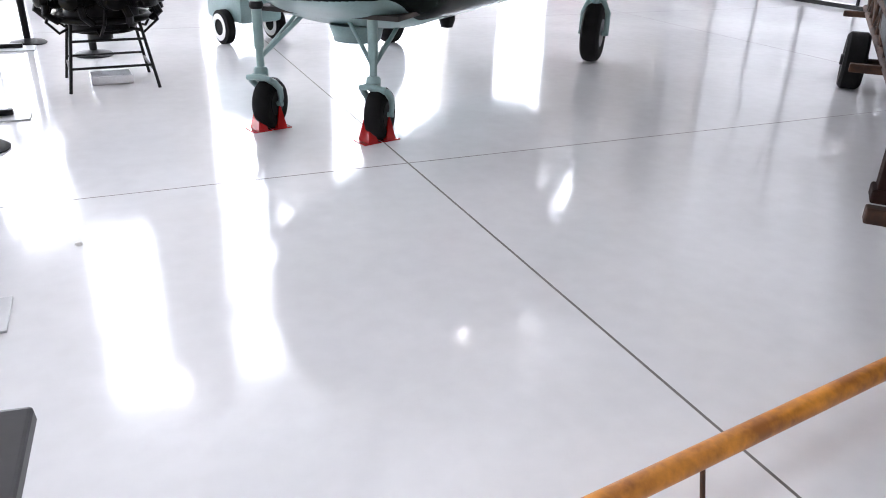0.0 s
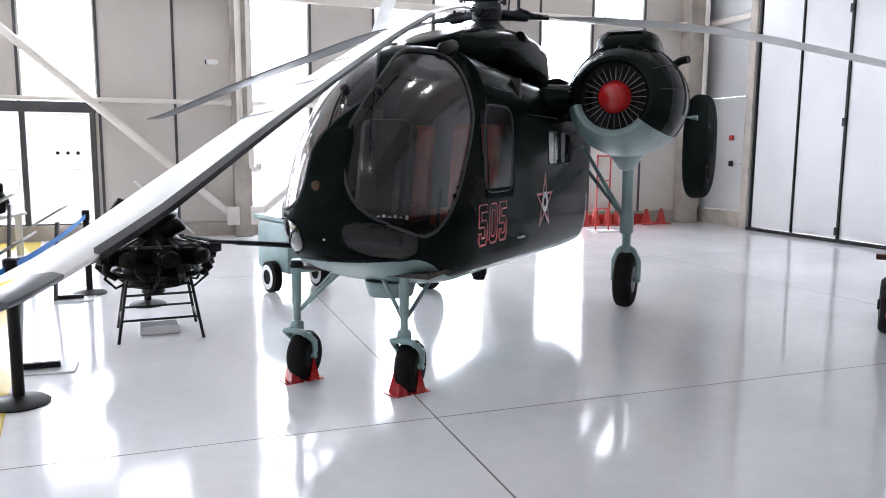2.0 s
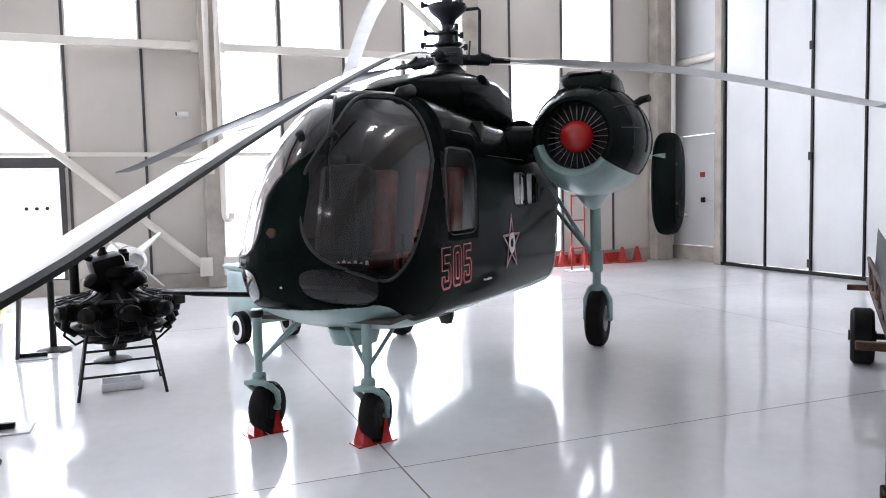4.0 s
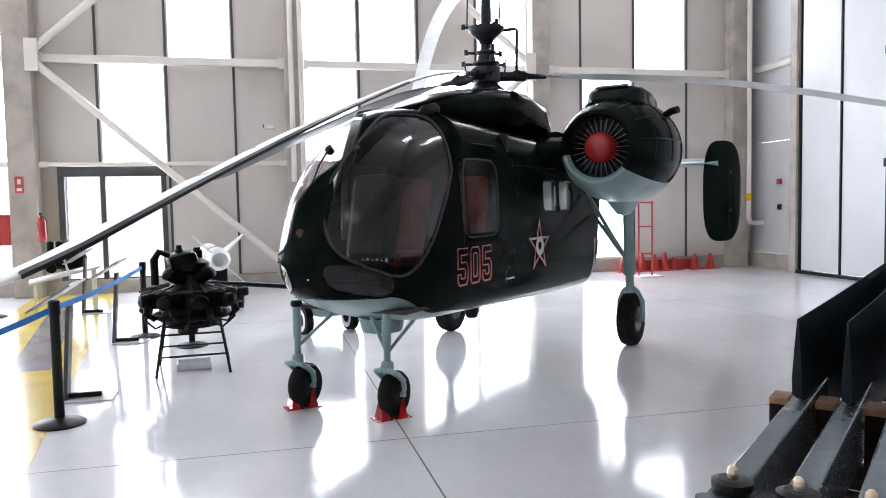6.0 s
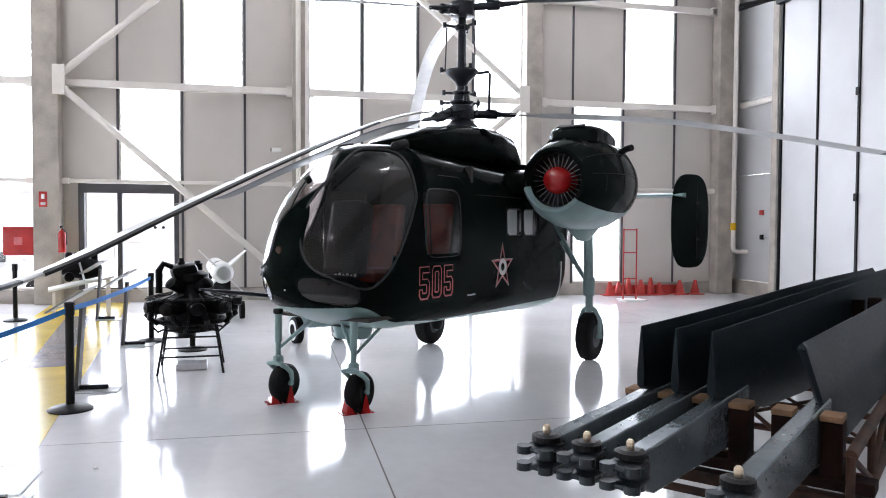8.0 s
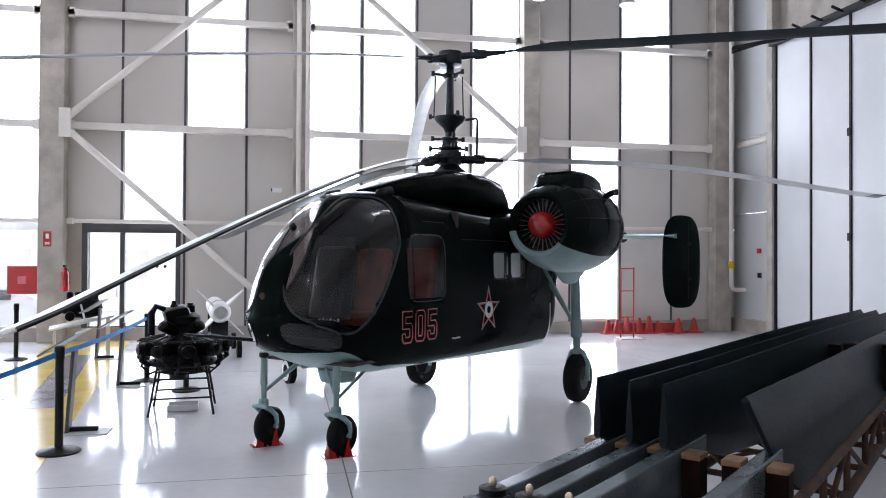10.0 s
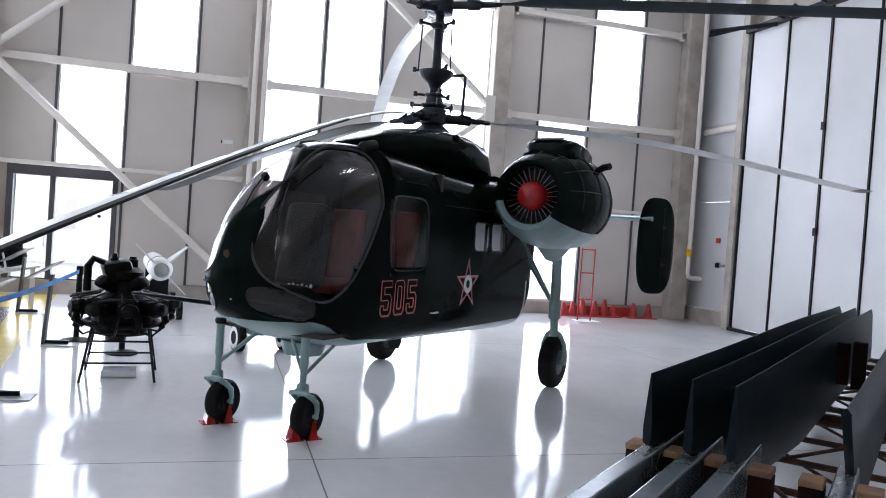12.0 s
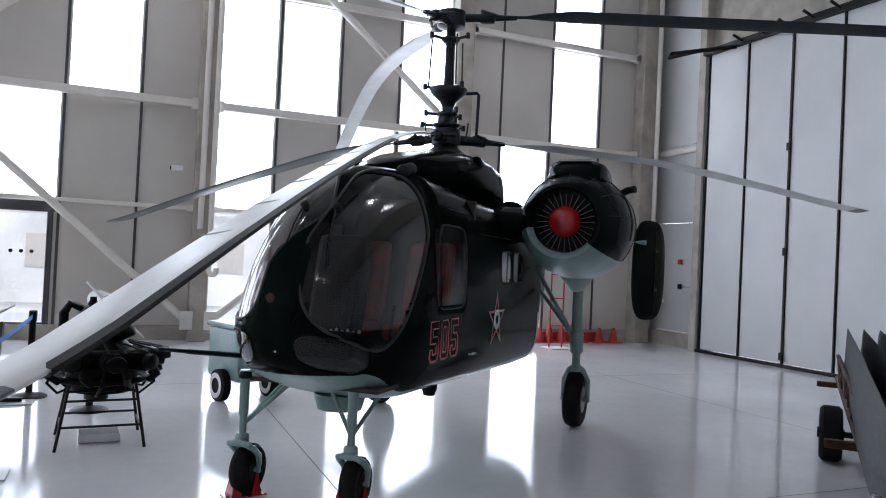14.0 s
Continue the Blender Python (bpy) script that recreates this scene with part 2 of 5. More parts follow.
nwin = 0
for k, (z0, z1) in enumerate(zip(ZS, ZS[1:])):
    for x0, x1 in zip(XS, XS[1:]):
        if x0 not in OPEN[k]:
            continue
        nwin += 1
        win = thing("window_%d" % nwin, "tall clear window in a slim pale frame", "window", kind="structure")
        cx, cz, w, h = (x0 + x1) / 2, (z0 + z1) / 2, x1 - x0, z1 - z0
        fr = bmesh.new()
        for sx in (-1, 1):
            box(fr, (cx + sx * (w / 2 - 0.035), YW + 0.05, cz), (0.05, 0.08, h - 0.02))
            box(fr, (cx, YW + 0.05, cz + sx * (h / 2 - 0.03)), (w - 0.12, 0.08, 0.05))
        part("window_frame", fr, M_STEEL_W, win)
        pane = part("pane", B((cx, YW + 0.06, cz), (w - 0.12, 0.012, h - 0.1)), M_GLASS, win)
        pane.visible_shadow = False
        lamp = new("window_daylight", bpy.data.lights.new("window_daylight", "AREA"))
        lamp.data.shape, lamp.data.size, lamp.data.size_y = "RECTANGLE", w - 0.1, h - 0.1
        lamp.data.energy, lamp.data.color = WINDOW_POWER * w * h, (0.93, 0.97, 1.0)
        lamp.matrix_basis = look((cx, YW + 0.14, cz), (cx, 0, cz))

# glazed double door in the back wall
door = thing("door_1", "dark framed glazed double door", "door", kind="structure")
for bx, bw in ((-2.93, 0.12), (-2.16, 0.1), (-1.0, 0.1)):
    part("door_post", B((bx, YW + 0.03, 1.22), (bw, 0.14, 2.34), None, 0.008), M_DARKFRAME, door)
part("door_head", B((-1.96, YW + 0.03, 2.46), (2.06, 0.15, 0.2), None, 0.008), M_DARKFRAME, door)
for cx, w in ((-2.54, 0.66), (-1.58, 1.06)):
    lf = part("door_leaf", B((cx, YW + 0.05, 0.2), (w, 0.06, 0.22)), M_DARKFRAME, door)
    p = part("pane", B((cx, YW + 0.05, 1.33), (w, 0.012, 2.0)), M_GLASS, door)
    p.visible_shadow = False
part("door_handle", T([(-2.26, YW - 0.05, 0.95), (-2.26, YW - 0.09, 1.0), (-2.26, YW - 0.09, 1.3), (-2.26, YW - 0.05, 1.35)], 0.012), M_ALU, door)
for k in range(3):
    part("door_dot", L([(0, 0.0), (0, 0.035), (0.004, 0.035), (0.004, 0)], pose(-1.62 + 0.17 * k, YW + 0.035, 1.62, 0, 0, -90), 20), M_BLACK, door)
lamp = new("window_daylight", bpy.data.lights.new("window_daylight", "AREA"))
lamp.data.shape, lamp.data.size, lamp.data.size_y = "RECTANGLE", 1.85, 2.1
lamp.data.energy, lamp.data.color = WINDOW_POWER * 4.0 * 0.8, (0.93, 0.97, 1.0)
lamp.matrix_basis = look((-1.95, YW + 0.3, 1.25), (-1.95, 0, 1.25))

# columns, beams, braces, pipes
for x, w in ((-3.53, 0.5), (1.66, 0.34), (7.12, 0.4), (12.22, 0.45)):
    single("column", B((x, YW - 0.2, 4.6), (w, 0.36, 9.2), None, 0.02), M_CONC, "square grey concrete column at the back wall", "column", "back wall columns", "structure")
ROWS_X = ((-8.6, -3.8), (-3.27, 1.5), (1.84, 6.9), (7.34, 12.0))
for z, r in ((4.66, 0.075), (2.6, 0.04), (7.1, 0.07)):
    for x0, x1 in ROWS_X:
        bm = B(((x0 + x1) / 2, YW - 0.16, z), (x1 - x0, 2 * r, 2 * r), None, 0.012)
        for xe in (x0, x1):
            box(bm, (xe + (0.07 if xe == x0 else -0.07), YW - 0.16, z), (0.14, 0.14, 3 * r), None, 0.01)
        single("wall_beam", bm, M_STEEL_W, "white painted steel rail along the back wall", "beam", "wall rails", "structure")
for name_pts in (((-3.28, 4.6), (1.45, 0.4)), ((-3.28, 4.76), (1.45, 8.95)), ((6.88, 4.76), (1.9, 8.9)), ((6.88, 4.58), (1.9, 0.4))):
    (xa, za), (xb, zb) = name_pts
    single("wall_brace", T([(xa, YW - 0.34, za), (xb, YW - 0.34, zb)], 0.075, 16), M_STEEL_W, "diagonal white steel tube bracing between columns", "brace", "wall braces", "structure")
for x, z in ((-3.25, 4.68), (6.86, 4.68), (1.45, 0.42), (1.9, 0.42)):
    single("gusset_plate", B((x, YW - 0.42, z), (0.24, 0.05, 0.62 if z > 1 else 0.36), None, 0.01), M_STEEL_W, "white steel gusset plate on a column", "plate", "gussets", "structure")
for x, zb in ((1.62, 2.2), (1.82, 1.45)):
    pts = [(x, YW - 0.47, 9.0), (x, YW - 0.47, zb)]
    if x > 1.7:
        pts += [(x + 0.01, YW - 0.49, zb - 0.08), (x + 0.04, YW - 0.52, zb - 0.13), (x + 0.09, YW - 0.55, zb - 0.13), (x + 0.13, YW - 0.57, zb - 0.08), (x + 0.13, YW - 0.57, zb)]
    single("downpipe", T(pts, 0.055, 14), M_STEEL_W, "white vertical pipe on a column", "pipe", "wall pipes", "structure")
pipe = thing("corner_pipe", "white vertical pipe with a yellow valve in the corner", "pipe", kind="structure")
part("pipe", T([(12.36, YW - 0.5, 9.0), (12.36, YW - 0.5, 1.2), (12.38, YW - 0.52, 1.1), (12.44, YW - 0.54, 1.07), (12.72, YW - 0.55, 1.07)], 0.055, 14), M_STEEL_W, pipe)
part("valve", L([(-0.09, 0.0), (-0.09, 0.075), (0.09, 0.075), (0.09, 0)], at(12.36, YW - 0.5, 1.7) @ UPX, 16), M_YTIP, pipe, "yellow valve body")
part("valve_handle", B((12.29, YW - 0.6, 1.7), (0.14, 0.03, 0.03)), M_YTIP, pipe)

wall_right = thing("wall_right", "white panelled end wall with a low concrete plinth", "wall", kind="structure")
for z0, z1 in ((0.35, 3.0), (3.0, 4.9), (4.9, 9.2)):
    part("wall_panel", B((12.82, 14.75, (z0 + z1) / 2), (0.1, 1.95, z1 - z0 - 0.012), None, 0.006), M_PANEL_R, wall_right)
part("plinth", B((12.77, 14.75, 0.17), (0.24, 1.95, 0.34)), M_CONC, wall_right)
part("end_rail", T([(12.68, 15.4, 4.75), (12.68, 13.8, 4.75)], 0.075, 14), M_STEEL_W, wall_right)
part("jamb", B((12.62, 13.72, 4.6), (0.5, 0.22, 9.2), None, 0.02), M_CONC, wall_right)
part("lintel", B((12.75, 2.8, 8.0), (0.3, 21.6, 2.3)), M_CONC, wall_right)
sock = thing("wall_socket", "small red and dark switch on the end wall", "switch")
part("switch_box", B((12.74, 14.62, 1.45), (0.06, 0.1, 0.12), None, 0.01), M_BLACK, sock)
part("conduit", T([(12.75, 14.6, 1.45), (12.75, 14.0, 1.45)], 0.012, 8), M_ALU, sock)
single("alarm_button", B((12.74, 14.64, 2.05), (0.06, 0.12, 0.12), None, 0.01), M_REDPL, "small red alarm button on the end wall", "button")

hdoor = thing("door_2", "tall white folding hangar door with dark seals", "door", kind="structure")
ys = [13.5 - 1.17 * k for k in range(20)]
for k, (y1, y0) in enumerate(zip(ys, ys[1:])):
    leaf = part("door_leaf", B((XD + 0.05, (y0 + y1) / 2, 3.44), (0.08, y1 - y0 - 0.05, 6.72), None, 0.008), M_PANEL_R, hdoor)
    part("seal", B((XD + 0.01, y0, 3.44), (0.06, 0.05 if k % 2 else 0.035, 6.74)), M_BLACK, hdoor)
    if k % 2:
        for z in (0.22, 2.3, 4.4):
            part("hinge", B((XD - 0.03, y0, z), (0.06, 0.09, 0.16), None, 0.012), M_BLACK, leaf)
part("seal", B((XD + 0.01, 13.52, 3.44), (0.07, 0.05, 6.74)), M_BLACK, hdoor)
part("floor_track", B((XD + 0.02, 2.8, 0.035), (0.1, 21.6, 0.07)), M_BLACK, hdoor)
part("top_track", B((XD - 0.05, 2.8, 6.83), (0.16, 21.6, 0.12)), M_BLACK, hdoor)
arm = bmesh.new()
tube(arm, [(12.3, 12.6, 6.75), (11.36, 13.6, 6.68)], 0.05, 8)
tube(arm, [(11.9, 13.0, 6.72), (11.5, 13.85, 6.66)], 0.03, 8)
tube(arm, [(11.36, 13.6, 6.68), (11.55, 13.9, 6.68)], 0.03, 8)
for k in range(7):
    tube(arm, [(12.25, 12.4 - 0.6 * k, 6.82), (12.0, 12.4 - 0.6 * k, 6.9)], 0.03, 8)
part("folding_arm", arm, M_BLACK, hdoor)

wall_left = thing("wall_left", "grey panelled side wall with tall glazing", "wall", kind="structure")
LY = [-8.0, -5.0, -2.0, 1.0, 4.0, 7.0, 10.0, 13.0, 15.8]
for k, (y0, y1) in enumerate(zip(LY, LY[1:])):
    cy, wy = (y0 + y1) / 2, y1 - y0
    part("wall_panel", B((-9.0, cy, 8.1), (0.2, wy - 0.01, 2.2)), M_PANEL, wall_left)
    if k % 2 == 0:
        part("wall_panel", B((-9.0, cy, 3.5), (0.2, wy - 0.01, 6.98)), M_PANEL, wall_left)
        continue
    part("plinth", B((-9.0, cy, 0.15), (0.24, wy, 0.3)), M_CONC, wall_left)
    nwin += 1
    win = thing("window_%d" % nwin, "tall glazed bay in a slim pale frame", "window", kind="structure")
    fr = bmesh.new()
    for q in range(4):
        box(fr, (-9.0, y0 + 0.04 + q * (wy - 0.08) / 3, 3.65), (0.08, 0.06, 6.7))
    for z in (0.33, 2.6, 4.8, 6.97):
        box(fr, (-9.03, cy, z), (0.06, wy - 0.1, 0.06))
    part("window_frame", fr, M_STEEL_W, win)
    pane = part("pane", B((-9.02, cy, 3.65), (0.012, wy - 0.1, 6.6)), M_GLASS, win)
    pane.visible_shadow = False
    lamp = new("window_daylight", bpy.data.lights.new("window_daylight", "AREA"))
    lamp.data.shape, lamp.data.size, lamp.data.size_y = "RECTANGLE", wy - 0.1, 6.6
    lamp.data.energy, lamp.data.color = WINDOW_POWER * 0.5 * wy * 6.6, (0.93, 0.97, 1.0)
    lamp.matrix_basis = look((-9.12, cy, 3.65), (0, cy, 3.65))
single("wall_front", B((2, -8.0, 4.6), (23, 0.3, 9.2)), M_PANEL, "grey panelled wall", "wall", kind="structure")
single("ceiling", B((2, 4, 9.3), (23.4, 24.6, 0.2)), M_CEIL, "white profiled sheet ceiling", "ceiling", kind="structure")
for gx in (-5.8, -3.7, 0.5, 6.8, 8.9):
    for gy in (-4.5, 4.7, 13.9):
        hb = thing("high_bay_lamp", "round high bay lamp under the ceiling", "lamp", at(gx, gy, 7.6), "ceiling lamps")
        part("reflector", L([(0.0, 0.19), (0.05, 0.18), (0.25, 0.1), (0.45, 0.08), (0.6, 0.02), (1.6, 0.015)], UPX, 24, (1, 1), False), M_ALU, hb, smooth=True)
        part("diffuser", L([(-0.012, 0.0), (-0.012, 0.17), (-0.004, 0.17), (-0.004, 0)], UPX, 24), M_LAMP, hb)
        lp = new("high_bay_light", bpy.data.lights.new("high_bay_light", "AREA"))
        lp.data.shape, lp.data.size, lp.data.energy, lp.data.color = "DISK", 0.34, LAMP_POWER, (1, 0.97, 0.92)
        lp.matrix_basis = look((gx, gy, 7.57), (gx, gy, 0))

# ---- the helicopter: x ahead, y to its left, origin on the floor between the main wheels ----
HELI = Matrix(((-0.695, 0.719, 0, 4.188), (-0.719, -0.695, 0, 8.112), (0, 0, 1, 0), (0, 0, 0, 1)))
PIVOT = Matrix.Translation((5.058, 7.271, 0))
HELI = PIVOT @ Matrix.Rotation(radians(-1.4), 4, "Z") @ PIVOT.inverted() @ HELI @ Matrix.Rotation(radians(1.7), 4, "Z")
heli = thing("helicopter", "dark green twin rotor helicopter with pale teal belly", "helicopter", HELI)
XC, ZC, AX, BY, CU, CL = 2.98, 1.31, 1.419, 0.66, 1.202, 0.60


def spow(v, p):
    return math.copysign(abs(v) ** p, v)


def smooth(v):
    v = min(1, max(0, v))
    return v * v * (3 - 2 * v)


def hull(th, ph):
    """The cabin's bulged skin: th round from the nose (0) to the sides, ph up from the widest line."""
    s2 = math.sin(th) ** 2
    n = (2.356 + 1.578 * s2) if ph >= 0 else (2.4 + 1.6 * s2)
    c, s = abs(math.cos(ph)) ** (2 / n), spow(math.sin(ph), 2 / n)
    m = 0.972 + 0.349 * max(0, s)
    narrow = 1 - 0.359 * abs(math.cos(th)) ** 0.41 * max(0, s)
    rake = 1 - 0.226 * max(0, s) ** 2.207
    x = XC + AX * rake * abs(math.cos(th)) ** m * c
    lift = 0.10 * smooth((x - 3.15) / 0.9) * max(0, -s)
    return Vector((x, BY * narrow * spow(math.sin(th), m) * c, ZC + (CU if ph >= 0 else CL) * s + lift))


def ph_of(th, z):
    """The angle ph at which the skin reaches the height z."""
    lo, hi = -math.pi / 2, math.pi / 2
    for _ in range(32):
        mid_ph = (lo + hi) / 2
        lo, hi = (mid_ph, hi) if hull(th, mid_ph).z < z else (lo, mid_ph)
    return (lo + hi) / 2


def screen_span(s, z):
    """First and last angle of a windscreen pane at the height z: the panes part at a raked post past the dark panel."""
    t0 = 19 + 15 * smooth((z - 1.75) / 0.6) if s > 0 else 3 - 33 * smooth((z - 1.72) / 0.42)
    return t0, 60 + 23 * min(1, max(0, (z - 1.12) / 0.85)) ** 0.7


def screen_foot(u, s):
    return 1.36 - 0.25 * min(1, (u + 1) / 2 * 1.12) if s > 0 else 1.34


def screen_edge(u, v, s=1):
    """Large windscreen pane: u, v from -1 to 1, as an angle in degrees and a height."""
    zb = screen_foot(u, s)
    z = zb + (v + 1) / 2 * (2.44 - zb)
    t0, t1 = screen_span(s, z)
    return t0 + (t1 - t0) * (u + 1) / 2, z


def in_screen(th, z):
    for s in (1, -1):
        t0, t1 = screen_span(s, z)
        u = 2 * (s * math.degrees(th) - t0) / (t1 - t0) - 1
        if abs(u) >= 1:
            continue
        zb = screen_foot(u, s)
        v = 2 * (z - zb) / (2.44 - zb) - 1
        if abs(u) ** 4.5 + abs(v) ** 4.5 < 1:
            return "left" if s > 0 else "right"
    return ""


def chin_edge(u, v, s=1):
    c, w = (34, 18) if s > 0 else (33, 26)
    return c + w * u, 1.135 - 0.045 * u + 0.125 * v


def in_chin(th, z):
    s = 1 if th > 0 else -1
    c, w = (34, 18) if s > 0 else (33, 26)
    u = (abs(math.degrees(th)) - c) / w
    v = (z - 1.135 + 0.045 * u) / 0.125
    return abs(u) ** 2.8 + abs(v) ** 2.8 < 1


SIDE_WINDOWS = ((2.69, 1.74, 0.34, 0.34), (1.06, 1.755, 0.2, 0.16), (0.60, 1.755, 0.2, 0.16))


def in_side(x, z):
    return any(abs((x - a) / w) ** 6 + abs((z - b) / h) ** 6 < 1 for a, b, w, h in SIDE_WINDOWS)


NT, NP = 240, 280
faces = {"skin": [], "belly": [], "windscreen_left": [], "windscreen_right": [], "chin_left": [], "chin_right": [], "side_left0": [], "side_right0": [], "side_left1": [], "side_right1": [], "side_left2": [], "side_right2": []}


def kind_of(p, th, x):
    side = "left" if p.y > 0 else "right"
    if x is None:
        if in_screen(th, p.z):
            return "windscreen_" + in_screen(th, p.z)
        if in_chin(th, p.z):
            return "chin_" + side
    if in_side(p.x, p.z) and abs(p.y) > 0.5:
        return "side_" + side + ("0" if p.x > 2 else ("1" if p.x > 0.83 else "2"))
    lim = 0.745 + 0.06 * min(1, max(0, (p.x - 2.6) / 0.6)) + 0.19 * smooth((p.x - 3.3) / 0.6)
    return "belly" if p.z < lim else "skin"


phs = [math.radians(-90 + 180 * j / NP) for j in range(NP + 1)]
grid = [[hull(th, ph) for ph in phs] for th in (math.radians(-90 + 180 * i / NT) for i in range(NT + 1))]
for i in range(NT):
    th = math.radians(-90 + 180 * (i + 0.5) / NT)
    for j in range(NP):
        q = [grid[i][j], grid[i + 1][j], grid[i + 1][j + 1], grid[i][j + 1]]
        faces[kind_of(sum(q, Vector()) / 4, th, None)].append(q)


def body_point(side, ph, x):
    p = hull(side * math.pi / 2, ph)
    back = min(1, max(0, (XC - x) / XC))
    z = p.z - (0.12 * back if p.z > 1.35 else 0.0) * (p.z - 1.35) - 0.10 * back * max(0, (1.35 - p.z)) / 0.62
    y = p.y * (1 - 0.04 * back)
    slant = 0.2 * max(0, min(z, 1.9) - 1.25) * max(0, (0.6 - x) / 0.75)
    return Vector((x - slant, y, z))


xs = [XC - (XC + 0.40) * k / 92 for k in range(93)]
for side in (-1, 1):
    g = [[body_point(side, ph, x) for ph in phs] for x in xs]
    for i in range(len(xs) - 1):
        for j in range(NP):
            q = [g[i][j], g[i + 1][j], g[i + 1][j + 1], g[i][j + 1]]
            if side > 0:
                q.reverse()
            faces[kind_of(sum(q, Vector()) / 4, 0, xs[i])].append(q)
ends = [body_point(1, ph, xs[-1]) for ph in phs] + [body_point(-1, ph, xs[-1]) for ph in reversed(phs)]


def skin_mesh(name, quads, extra=None, thick=0.0, m=None, parent=None, label=""):
    key, verts, polys = {}, [], []
    for q in quads:
        c = (q[0] + q[1] + q[2] + q[3]) / 4
        if (q[2] - q[0]).cross(q[3] - q[1]).dot(c - Vector((min(c.x, XC), 0, ZC))) < 0:
            q = q[::-1]
        f = []
        for p in q:
            k = (round(p.x, 4), round(p.y, 4), round(p.z, 4))
            if k not in key:
                key[k] = len(verts)
                verts.append(k)
            if key[k] not in f:
                f.append(key[k])
        if len(f) > 2:
            polys.append(f)
    me = bpy.data.meshes.new(name)
    me.from_pydata(verts, [], polys)
    me.polygons.foreach_set("use_smooth", [True] * len(me.polygons))
    me.materials.append(m)
    ob = new(name, me)
    ob.parent = parent
    if thick:
        sol = ob.modifiers.new("thickness", "SOLIDIFY")
        sol.thickness, sol.offset = thick, 0
    return tagged(ob, label=label) if label else ob


skin = skin_mesh("fuselage", faces["skin"], None, 0.02, M_GREEN, heli)
# rounded clamshell behind the cabin, with a pale gap at its edge
mid = sum(ends, Vector()) / len(ends)
bm = bmesh.new()
rings = []
for k in range(11):
    a = radians(84 * k / 10)
    fy, fz = math.cos(a) ** 0.22 * 0.985, math.cos(a) ** 0.6 * 0.985
    rings.append([bm.verts.new((mid.x + (p.x - mid.x) * fz - 0.42 * math.sin(a) - 0.012, p.y * fy, 1.7 + (p.z - 1.7) * fz)) for p in ends])
for a, b in zip(rings, rings[1:]):
    for k in range(len(ends)):
        bm.faces.new((a[k], b[k], b[(k + 1) % len(ends)], a[(k + 1) % len(ends)]))
bm.faces.new(rings[0])
bm.faces.new(rings[-1])
bmesh.ops.remove_doubles(bm, verts=bm.verts, dist=1e-5)
part("rear_clamshell", bm, M_GREEN, heli, smooth=True)
# white strip painted in place of light showing through the clamshell gap
low = [p + Vector((0, 0, 0)) for p in ends if p.y > 0 and 0.68 < p.z < 1.3]
part("clamshell_gap_light", T(low, 0.018, 8), M_WHITE, heli, "white strip for light through the clamshell gap")
skin_mesh("belly", faces["belly"], None, 0.02, M_TEAL, heli, "pale teal underside")
for k in ("windscreen_left", "windscreen_right"):
    skin_mesh("windscreen", faces[k], None, 0, M_CANOPY, heli, "large bulged smoked windscreen pane")
for k in ("chin_left", "chin_right"):
    skin_mesh("chin_window", faces[k], None, 0, M_CANOPY, heli, "smoked lower nose window")
for k in [a + b for a in ("side_left", "side_right") for b in "012"]:
    if k.endswith("0"):
        wx, wz, ww, wh = SIDE_WINDOWS[0]
        faces[k] = [[Vector((p.x, p.y + math.copysign(0.06, p.y) * max(0, 1 - ((p.x - wx) / ww) ** 2) * max(0, 1 - ((p.z - wz) / wh) ** 2), p.z)) for p in q] for q in faces[k]]
    skin_mesh("side_window", faces[k], None, 0, M_DOORGL if k.endswith("0") else M_GLASS, heli)
    # Added white sheets stand in for the brightness in the small rear windows.
    if not k.endswith("0"):
        cx = SIDE_WINDOWS[int(k[-1])][0]
        part("bright_window_sheet", B((cx, (1 if "left" in k else -1) * 0.585, 1.74), (0.36, 0.01, 0.34)), M_WHITE, heli, "white sheet added for a bright rear window")


def rim(fn, s, power, r, m, name):
    pts = []
    for k in range(96):
        a = 2 * math.pi * k / 96
        u, v = spow(math.cos(a), 2 / power), spow(math.sin(a), 2 / power)
        t, z = fn(u, v, s)
        th = s * math.radians(t)
        p = hull(th, ph_of(th, z))
        pts.append(p + (p - Vector((XC, 0, ZC))).normalized() * 0.010)
    return part(name, T(pts, r, 8, True), m, heli, smooth=True)


M_SEALG = mat("grey_window_seal", (0.022, 0.023, 0.024), 0.45, 0, 0.1, 6, 60, 0.03)
for s in (-1, 1):
    rim(screen_edge, s, 4.5, 0.011, M_SEALG, "window_seal")
    rim(chin_edge, s, 2.8, 0.009, M_GREEN, "window_seal")
    for a, b, w, h in SIDE_WINDOWS:
        pts = []
        for k in range(64):
            t = 2 * math.pi * k / 64
            x, z = a + w * spow(math.cos(t), 1 / 3), b + h * spow(math.sin(t), 1 / 3)
            y = max(p.y for p in (body_point(1, ph_of(math.pi / 2, z), x),)) if x < XC else 0.655
            pts.append((x, s * (y + 0.003), z))
        part("window_seal", T(pts, 0.009, 8, True), M_SEALG, heli, smooth=True)
# Added panel: keeps the bright wall behind from showing through the cabin.
part("light_block_panel", B((2.69, -0.60, 1.73), (0.74, 0.012, 0.7), None, 0.004), M_INNER, heli, "added dark panel blocking light through the far door window")
